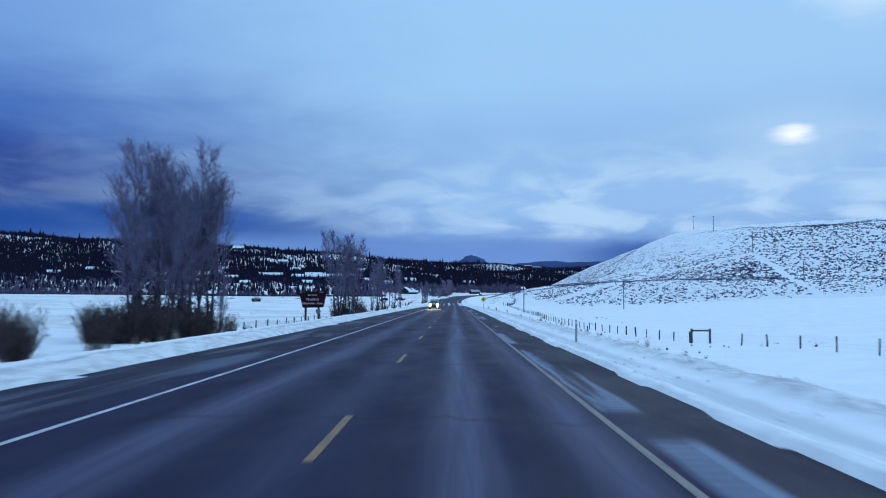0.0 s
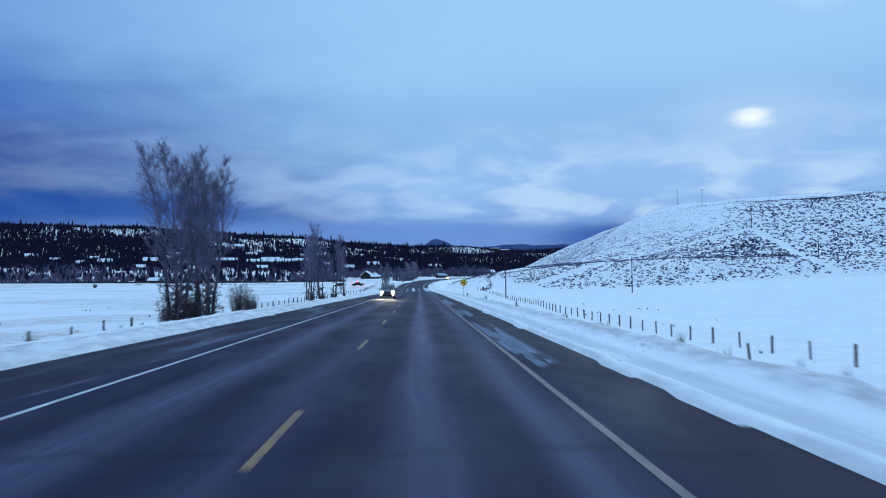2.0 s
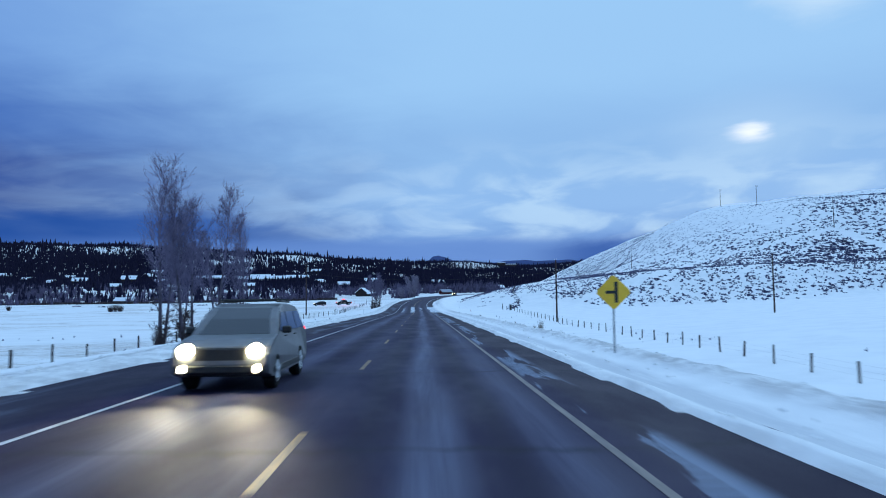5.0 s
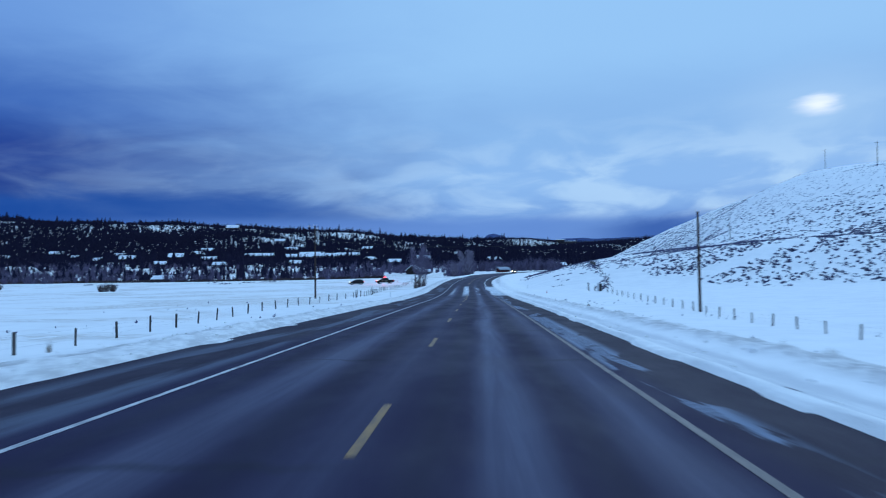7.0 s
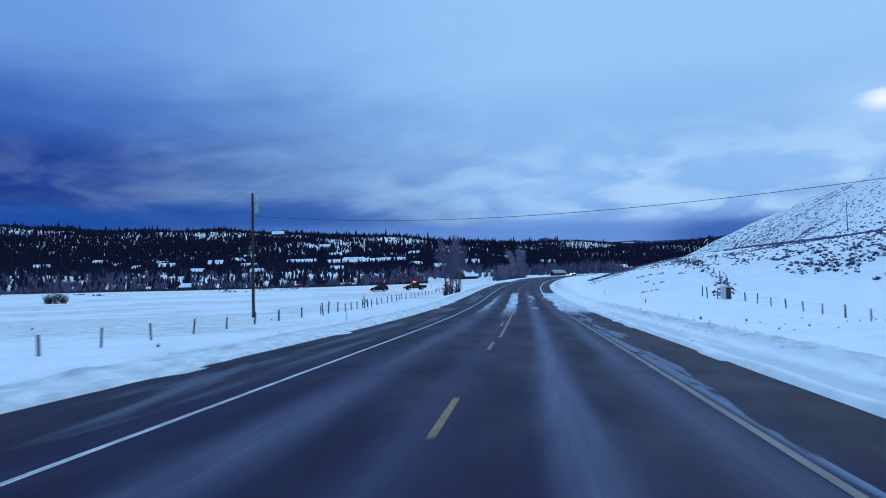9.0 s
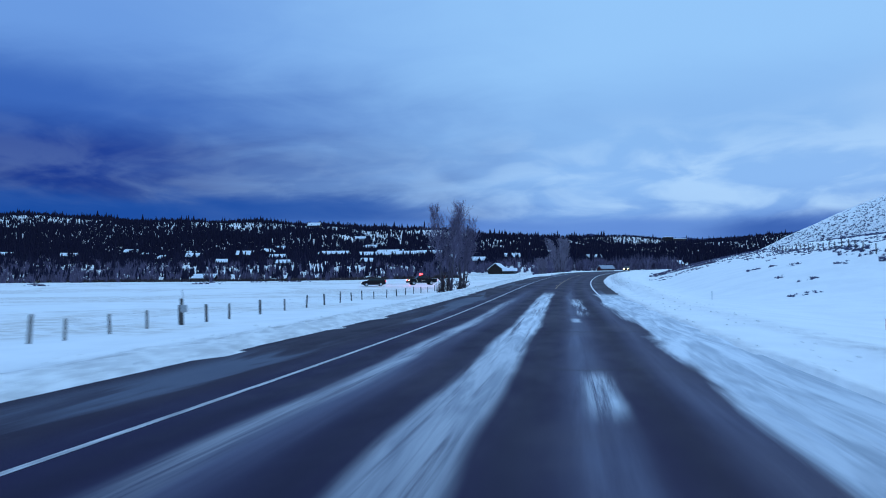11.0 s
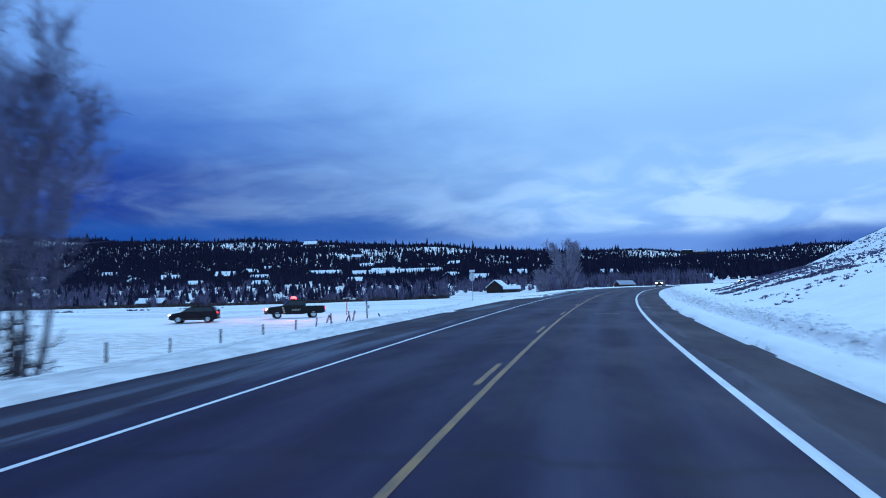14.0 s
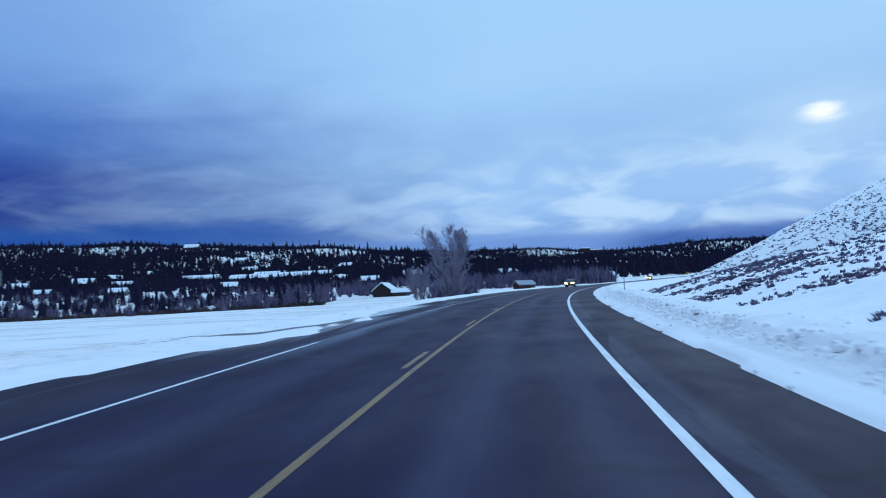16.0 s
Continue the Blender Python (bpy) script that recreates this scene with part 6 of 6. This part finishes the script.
def suv(m, label, paint, lit=None, name="suv", group="", rack=False, tail=True):
    ob = empty(name, m, label, "car", group)
    L = 2.32
    out = [(-L, 0.42), (-L - 0.02, 0.75), (-L + 0.02, 1.02), (-L + 0.12, 1.12), (-L + 0.42, 1.56), (-L + 0.62, 1.64), (-0.9, 1.70), (-0.2, 1.70), (0.25, 1.62), (0.75, 1.38), (1.22, 1.08), (1.75, 1.00), (2.12, 0.88), (2.28, 0.72), (L, 0.55), (L - 0.04, 0.38), (1.9, 0.28), (-1.9, 0.30)]
    body_from(out, 0.92, 0.20, "body", paint, ob)
    for x in (-0.80, 0.80):
        for y in (-1.38, 1.42):
            wheel(ob, x, y, 0.36)
    for k in (-1, 1):
        sidex = lambda z: k * (0.925 - 0.20 * max(0.0, (z - 0.95) / 0.75))
        order = 1 if k > 0 else -1
        for a, b in (((0.02, 0.95), (0.02, 0.40)), ((-0.98, -0.06), (-0.98, -0.06)), ((-1.98, -1.06), (-1.72, -1.06))):
            pts = [(sidex(1.12), a[0], 1.12), (sidex(1.12), a[1], 1.12), (sidex(1.52), b[1], 1.52), (sidex(1.52), b[0], 1.52)]
            pane(ob, pts[::order])
        bm = bmesh.new()
        box(bm, 0.20, 0.10, 0.15, pose(k * 1.0, 0.85, 1.08), 0.03)
        part("mirror", bm, TRIM, ob)
        bm = bmesh.new()
        box(bm, 0.03, 3.6, 0.12, pose(k * 0.915, 0, 0.34), 0.01)
        part("sill_trim", bm, TRIM, ob)
        for y in (-0.55, 0.55):
            bm = bmesh.new()
            box(bm, 0.03, 0.18, 0.03, pose(k * 0.925, y, 1.0), 0.008)
            part("door_handle", bm, TRIM, ob)
    pane(ob, [(-0.72, 1.22, 1.085), (0.72, 1.22, 1.085), (0.62, 0.75, 1.385), (0.57, 0.28, 1.61), (-0.57, 0.28, 1.61), (-0.62, 0.75, 1.385)], "windscreen")
    pane(ob, [(0.66, -L + 0.13, 1.16), (-0.66, -L + 0.13, 1.16), (-0.58, -L + 0.40, 1.54), (0.58, -L + 0.40, 1.54)], "rear_window")
    bm = bmesh.new()
    box(bm, 1.0, 0.05, 0.26, pose(0, L - 0.04, 0.60), 0.03)
    part("grille", bm, TRIM, ob)
    bm = bmesh.new()
    box(bm, 1.74, 0.14, 0.20, pose(0, L - 0.05, 0.36), 0.05)
    part("front_bumper", bm, TRIM, ob)
    bm = bmesh.new()
    box(bm, 1.70, 0.14, 0.22, pose(0, -L + 0.02, 0.42), 0.05)
    part("rear_bumper", bm, TRIM, ob)
    # warm-lit far headlights are enlarged, their glare put into the lens size
    k = 1.25 if lit is WARM_LIGHT else 0.9
    if lit is HEADLIGHT:
        for x, z, r, part_name in ((0.66, 0.80, 0.15, "headlight"), (0.70, 0.47, 0.085, "fog_lamp")):
            for side in (-1, 1):
                bm = bmesh.new()
                rod(bm, (side * x, L - 0.10, z), (side * x, L + 0.03, z), r, r * 0.92, 16)
                rod(bm, (side * x, L + 0.03, z), (side * x, L + 0.06, z), r * 0.92, r * 0.5, 16)
                part(part_name, bm, lit, ob, "round lit lamp")
    else:
        lamp_pair(ob, L - 0.06, 0.80, 0.68, 0.38 * k, 0.22 * k, lit or GLASS_WHITE, "headlight", 1)
    if tail:
        lamp_pair(ob, -L + 0.02, 0.98, 0.80, 0.16, 0.30, TAIL_LIGHT, "tail_light", -1)
    bm = bmesh.new()
    rod(bm, (0, -L - 0.10, 1.02), (0, -L + 0.08, 1.02), 0.34, 0.34, 18)
    if name == "suv":
        part("spare_wheel", bm, RUBBER, ob)
    else:
        bm.free()
    if rack:
        for k in (-1, 1):
            bm = bmesh.new()
            rod(bm, (k * 0.62, -1.5, 1.74), (k * 0.62, 0.0, 1.75), 0.025, 0.025, 8)
            part("roof_rail", bm, TRIM, ob)
        for y in (-0.9, -0.1):
            bm = bmesh.new()
            box(bm, 1.35, 0.07, 0.06, pose(0, y - 0.15, 1.75), 0.015)
            part("rack_bar", bm, TRIM, ob)
    return ob


def pickup(m, label):
    ob = empty("pickup_truck", m, label, "truck")
    L = 2.95
    out = [(-L, 0.62), (-L, 1.20), (-L + 0.06, 1.26), (-1.02, 1.26), (-1.0, 1.30), (-0.86, 1.86), (-0.6, 1.92), (0.45, 1.93), (0.75, 1.86), (1.28, 1.32), (2.5, 1.20), (2.82, 1.10), (L, 0.85), (L, 0.60), (2.6, 0.48), (-2.6, 0.48)]
    body_from(out, 0.98, 0.17, "body", BLACK_CAR, ob)
    for x in (-0.84, 0.84):
        for y in (-1.75, 1.9):
            wheel(ob, x, y, 0.41, 0.27)
    bm = bmesh.new()
    box(bm, 1.6, 1.75, 0.05, pose(0, -1.98, 1.225))
    part("bed_cover", bm, TRIM, ob)
    for k in (-1, 1):
        sidex = lambda z: k * (0.985 - 0.17 * max(0.0, (z - 0.95) / 0.98))
        order = 1 if k > 0 else -1
        for a, b in (((0.14, 1.12), (0.14, 0.72)), ((-0.88, 0.06), (-0.78, 0.06))):
            pts = [(sidex(1.34), a[0], 1.34), (sidex(1.34), a[1], 1.34), (sidex(1.80), b[1], 1.80), (sidex(1.80), b[0], 1.80)]
            pane(ob, pts[::order])
        bm = bmesh.new()
        box(bm, 0.26, 0.10, 0.24, pose(k * 1.10, 1.0, 1.26), 0.03)
        part("mirror", bm, TRIM, ob)
        for y in (-0.75, 0.25):
            bm = bmesh.new()
            box(bm, 0.03, 0.20, 0.035, pose(k * 0.985, y, 1.16), 0.008)
            part("door_handle", bm, TRIM, ob)
        lettering("lettering", "SHERIFF", 0.28, DECAL, ob, pose(k * 0.99, 0.0, 0.86, 90, 0, 90 if k > 0 else -90), "pale block lettering on the doors")
        bm = bmesh.new()
        prism(bm, [(0.0, 0.55), (0.14, 0.55), (0.34, 1.18), (0.20, 1.18)], 0.006, pose(k * 0.992, 1.12, 0, 0, 0, 90))
        part("side_stripe", bm, DECAL, ob)
        bm = bmesh.new()
        box(bm, 0.12, 2.0, 0.06, pose(k * 0.95, 0.1, 0.42), 0.02)
        part("side_step", bm, TRIM, ob)
    pane(ob, [(-0.76, 1.30, 1.33), (0.76, 1.30, 1.33), (0.66, 0.80, 1.86), (-0.66, 0.80, 1.86)], "windscreen")
    pane(ob, [(0.72, -1.01, 1.36), (-0.72, -1.01, 1.36), (-0.66, -0.88, 1.80), (0.66, -0.88, 1.80)], "rear_window")
    bm = bmesh.new()
    box(bm, 1.3, 0.06, 0.40, pose(0, L - 0.03, 0.72), 0.03)
    part("grille", bm, TRIM, ob)
    for k in (-0.34, 0.34):
        bm = bmesh.new()
        rod(bm, (k, L + 0.16, 0.5), (k, L + 0.16, 1.1), 0.04, 0.04, 8)
        part("push_bar_upright", bm, TRIM, ob)
    bm = bmesh.new()
    rod(bm, (-0.8, L + 0.16, 0.72), (0.8, L + 0.16, 0.72), 0.04, 0.04, 8)
    part("push_bar", bm, TRIM, ob)
    bm = bmesh.new()
    box(bm, 1.9, 0.18, 0.22, pose(0, L, 0.46), 0.05)
    part("front_bumper", bm, TRIM, ob)
    bm = bmesh.new()
    box(bm, 1.86, 0.18, 0.20, pose(0, -L - 0.02, 0.56), 0.05)
    part("rear_bumper", bm, RIM, ob)
    lamp_pair(ob, L - 0.05, 0.98, 0.78, 0.30, 0.22, PARK_LIGHT, "headlight", 1)
    lamp_pair(ob, -L + 0.02, 1.02, 0.86, 0.14, 0.34, TAIL_LIGHT, "tail_light", -1)
    bm = bmesh.new()
    box(bm, 0.6, 0.05, 0.14, pose(0, L + 0.19, 0.90), 0.02)
    part("grille_beacon", bm, RED_BEACON, ob, "lit red grille light")
    bar = part("light_bar", (lambda b: (box(b, 1.25, 0.30, 0.05, pose(0, 0.15, 1.95), 0.015), b)[1])(bmesh.new()), TRIM, ob)
    # beacon boxes are oversized to stand in for the glow around them
    for k in (-0.42, 0.0, 0.42):
        bm = bmesh.new()
        box(bm, 0.40, 0.46, 0.26, pose(k, 0.15, 2.0), 0.07)
        part("beacon", bm, RED_BEACON, bar, "lit red beacon")
    return ob


def on_ground(x, y, turn, dz=0.0):
    return pose(x, y, gz(x, y) + dz, 0, 0, turn)


# both stand on the snowy side track, noses to the west
suv(on_ground(-37.5, 408.3, 110), "dark muddy estate car with lights on, parked on snow", MAROON_CAR, PARK_LIGHT)
TRUCK = on_ground(-28.8, 413.1, 119)
pickup(TRUCK, "black patrol pickup with lit red beacons on snow")
beacon = new("beacon_light", bpy.data.lights.new("beacon_light", "POINT"))
beacon.data.energy, beacon.data.color, beacon.data.shadow_soft_size = 1300, (1.0, 0.05, 0.08), 0.3
beacon.location = TRUCK @ Vector((0, 0.15, 2.55))


def facing(s, o):
    """A pose on the road for a car that comes towards the viewer."""
    x, y, z = at(s, o)
    return pose(x, y, z - 0.003 * abs(o), 0, 0, 180 - math.degrees(float(np.interp(s, SG, HEAD))))


car = suv(facing(141.8, -2.3), "dark silver car with a roof rack and bright headlights", SILVER_CAR, HEADLIGHT, "estate_car", "cars on the road", rack=True)
suv(facing(542, -1.8), "dark car with warm headlights on the bend", BLACK_CAR, WARM_LIGHT, "estate_car", "cars on the road")
suv(facing(728, -1.8), "dark car with warm headlights far down the road", BLACK_CAR, WARM_LIGHT, "estate_car", "cars on the road")
for k in (-0.68, 0.68):
    spot = new("headlight_beam", bpy.data.lights.new("headlight_beam", "SPOT"))
    spot.data.energy, spot.data.color, spot.data.spot_size, spot.data.spot_blend, spot.data.shadow_soft_size = 900, (1.0, 0.90, 0.60), radians(50), 0.9, 0.08
    a = car.matrix_world @ Vector((k, 2.45, 0.80))
    spot.matrix_world = look(a, car.matrix_world @ Vector((k, 14.0, 0.0)))

# ---- houses of the far settlement, and what stands on the skyline ----
ROOF_SNOW = plain("snow_on_roofs", (0.74, 0.77, 0.80), (0.82, 0.84, 0.86), 0.8, 0.8, bump=0.3, distance=0.05)
LOG_WALL = plain("brown_timber_wall", (0.032, 0.024, 0.023), (0.066, 0.050, 0.045), 1.5, 0.85, stretch=(0.3, 0.3, 6), bump=0.4, vary=0.4)
RED_WALL = plain("barn_red_boards", (0.055, 0.014, 0.016), (0.095, 0.026, 0.026), 2.0, 0.85, stretch=(6, 6, 0.3), bump=0.3)
GREY_WALL = plain("grey_siding", (0.16, 0.16, 0.17), (0.24, 0.24, 0.25), 1.5, 0.85, stretch=(0.3, 0.3, 6), bump=0.3, vary=0.3)
METAL_ROOF = plain("blue_grey_metal_roof", (0.20, 0.23, 0.28), (0.30, 0.33, 0.38), 2.0, 0.5, 0.4, bump=0.1)
WINDOW_GLASS, _nt, _p = material("house_window")
_p.inputs["Base Color"].default_value, _p.inputs["Roughness"].default_value = (0.03, 0.04, 0.05, 1), 0.1


def house(x, y, w, d, wall_h, pitch, turn, walls, roof_mat, label, windows=3, name="house", chimney=True, porch=False, lift=0.0):
    """A gabled house: width along its ridge, depth across it."""
    z = min(gz(x + a, y + b) for a in (-w / 3, w / 3) for b in (-d / 3, d / 3))
    ob = empty(name, pose(x, y, z - 0.3 + lift, 0, 0, turn), label, "house", "houses of the settlement")
    rise = d / 2 * pitch
    bm = bmesh.new()
    prism(bm, [(-d / 2, -0.6), (d / 2, -0.6), (d / 2, wall_h), (0, wall_h + rise), (-d / 2, wall_h)], w, pose(0, 0, 0, 0, 0, 90))
    part("wall", bm, walls, ob)
    t, over = 0.38, 0.6
    e = wall_h - over * pitch
    bm = bmesh.new()
    prism(bm, [(-d / 2 - over, e), (0, wall_h + rise), (d / 2 + over, e), (d / 2 + over, e + t), (0, wall_h + rise + t), (-d / 2 - over, e + t)], w + 1.2, pose(0, 0, 0, 0, 0, 90))
    roof = part("roof", bm, roof_mat, ob)
    if chimney:
        bm = bmesh.new()
        box(bm, 0.8, 0.8, rise + 1.6, pose(w * 0.25, d * 0.16, wall_h), 0.03)
        part("chimney", bm, walls, roof)
    for i in range(windows):
        px = (i + 0.5) / windows * w - w / 2
        bm = bmesh.new()
        box(bm, min(1.5, w / windows * 0.5), 0.06, 1.2, pose(px, -d / 2 - 0.02, wall_h * 0.42), 0.02)
        win = part("window", bm, LOG_WALL, ob)
        bm = bmesh.new()
        box(bm, min(1.3, w / windows * 0.42), 0.04, 1.0, pose(px, -d / 2 - 0.05, wall_h * 0.42 + 0.1))
        part("pane", bm, WINDOW_GLASS, win)
    bm = bmesh.new()
    box(bm, 1.0, 0.06, 2.05, pose(w * 0.38, -d / 2 - 0.02, 0.3), 0.02)
    part("door", bm, GREY_WALL, ob)
    if porch:
        bm = bmesh.new()
        prism(bm, [(-1.6, 0), (1.6, -0.7), (1.6, -0.35), (-1.6, 0.4)], w * 0.9, pose(0, -d / 2 - 1.4, wall_h - 0.2, 0, 0, -90))
        part("porch_roof", bm, roof_mat, ob)
    return ob


SNOWY = "timber house with a snow-covered gable roof"


def timber_house(x, y, w, d, h, turn, porch=False):
    house(x, y, w, d, h, 0.62, turn, LOG_WALL if (int(x) + int(y)) % 3 else GREY_WALL, ROOF_SNOW, SNOWY, porch=porch)


# houses low on the slope, then those higher up and to the west
for x, y, w, d, h, turn, porch in (
    (-225, 694, 14, 7, 2.4, 4, False), (-395, 990, 16, 11, 4.5, 20, True), (-410, 955, 13, 10, 4.0, -30, False), (-342, 1000, 17, 12, 6.0, 15, True),
    (-330, 1030, 14, 10, 5.0, 70, False), (-372, 1172, 20, 12, 5.5, -5, True), (-295, 975, 15, 10, 4.5, 10, False), (-323, 912, 12, 9, 3.5, 35, False),
    (-84, 938, 13, 10, 4.5, 20, False), (-120, 1010, 14, 10, 4.5, 60, False), (-60, 1020, 15, 10, 5.0, 10, True), (-480, 1040, 15, 10, 4.5, 0, False),
):
    timber_house(x, y, w, d, h, turn, porch)
for x, y, w, d, h, turn, porch in (
    (-540, 985, 16, 10, 4.5, 24, False), (-460, 1105, 14, 10, 5.0, 40, True), (-255, 1180, 16, 11, 5.5, 12, False), (-150, 1195, 15, 10, 5.0, -20, False),
    (-20, 1130, 16, 11, 5.0, 14, False), (60, 1080, 14, 10, 5.0, 30, False), (-560, 1130, 16, 11, 5.0, 10, False), (-300, 1290, 15, 10, 6.0, 5, False),
    (78, 850, 9, 7, 3.0, 12, False), (-640, 1010, 15, 10, 4.5, 15, False),
    (-180, 905, 12, 9, 3.6, 30, False), (-250, 880, 11, 8, 3.4, 8, False), (20, 960, 13, 9, 4.0, 22, False),
):
    timber_house(x, y, w, d, h, turn, porch)
# the long terraces on the slope
for x, y, w in ((-268, 1074, 34), (-214, 1056, 36), (-180, 1062, 26), (-206, 1092, 30), (-160, 1090, 28)):
    house(x, y, w, 12, 6.5, 0.5, 3, GREY_WALL, ROOF_SNOW, "long terrace of houses with stepped snowy roofs", windows=7, name="terrace", porch=True)
house(-49.5, 768, 11, 10, 3.6, 0.75, 78, LOG_WALL, ROOF_SNOW, "dark timber barn with a steep snowy gable roof", name="barn", chimney=False)
house(-41.0, 764, 9, 6, 2.4, 0.5, 6, LOG_WALL, ROOF_SNOW, "low shed with a snowy roof beside the barn", name="shed", chimney=False)
house(22.5, 770, 9, 7, 2.5, 0.55, 25, RED_WALL, METAL_ROOF, "red-walled building with a blue-grey metal roof", name="roadside_building", chimney=False, windows=4)
house(-425, 1440, 20, 13, 5.0, 0.75, 6, LOG_WALL, ROOF_SNOW, "large timber lodge with a snowy roof on the ridge", name="lodge", windows=5)
house(145, 1436, 13, 12, 7.0, 0.12, 4, LOG_WALL, ROOF_SNOW, "dark flat-topped lodge standing on the ridge", name="lodge", windows=5, chimney=False)
house(163, 1444, 18, 12, 5.5, 0.12, 4, LOG_WALL, ROOF_SNOW, "low dark wing of the lodge on the ridge", name="lodge", windows=5, chimney=False)


# ---- mountains beyond ----
# the blue haze of distance is mixed into the mountains' own colour
MOUNTAIN = plain("haze_tinted_mountain", (0.030, 0.050, 0.135), (0.045, 0.070, 0.175), 0.004, 1.0, bump=0)


def mountain(name, x, y, half, top, label, flat=0.35, seed=1.0):
    """A far mountain: a ridge of rock across the view, with its own slopes."""
    n, k = 60, 10
    v, f = [], []
    for j in range(k + 1):
        q = j / k
        for i in range(n + 1):
            u = i / n * 2 - 1
            prof = max(0.0, 1 - abs(u) ** flat) ** 1.3
            h = top * (0.62 + 0.38 * prof) * (1 - q ** 1.6) + 5 * float(wave(np.array(u * 40), np.array(q * 9.0), 5.0, seed)) * (1 - q)
            v.append((x + u * half, y - q * top * 3.2 + 30 * math.sin(u * 9 + seed), h - 40 * q))
    for j in range(k):
        for i in range(n):
            a = j * (n + 1) + i
            f.append((a, a + 1, a + n + 2, a + n + 1))
    return tagged(mesh_ob(name, v, f, MOUNTAIN, smooth=True), label, "mountain", kind="structure")


mountain("backdrop_mountain", 104, 4300, 165, 270, "far blue mountain beyond the ridge", 1.7, 1.0)
mountain("backdrop_range", 700, 4450, 560, 246, "long far blue range beyond the ridge", 3.5, 2.6)
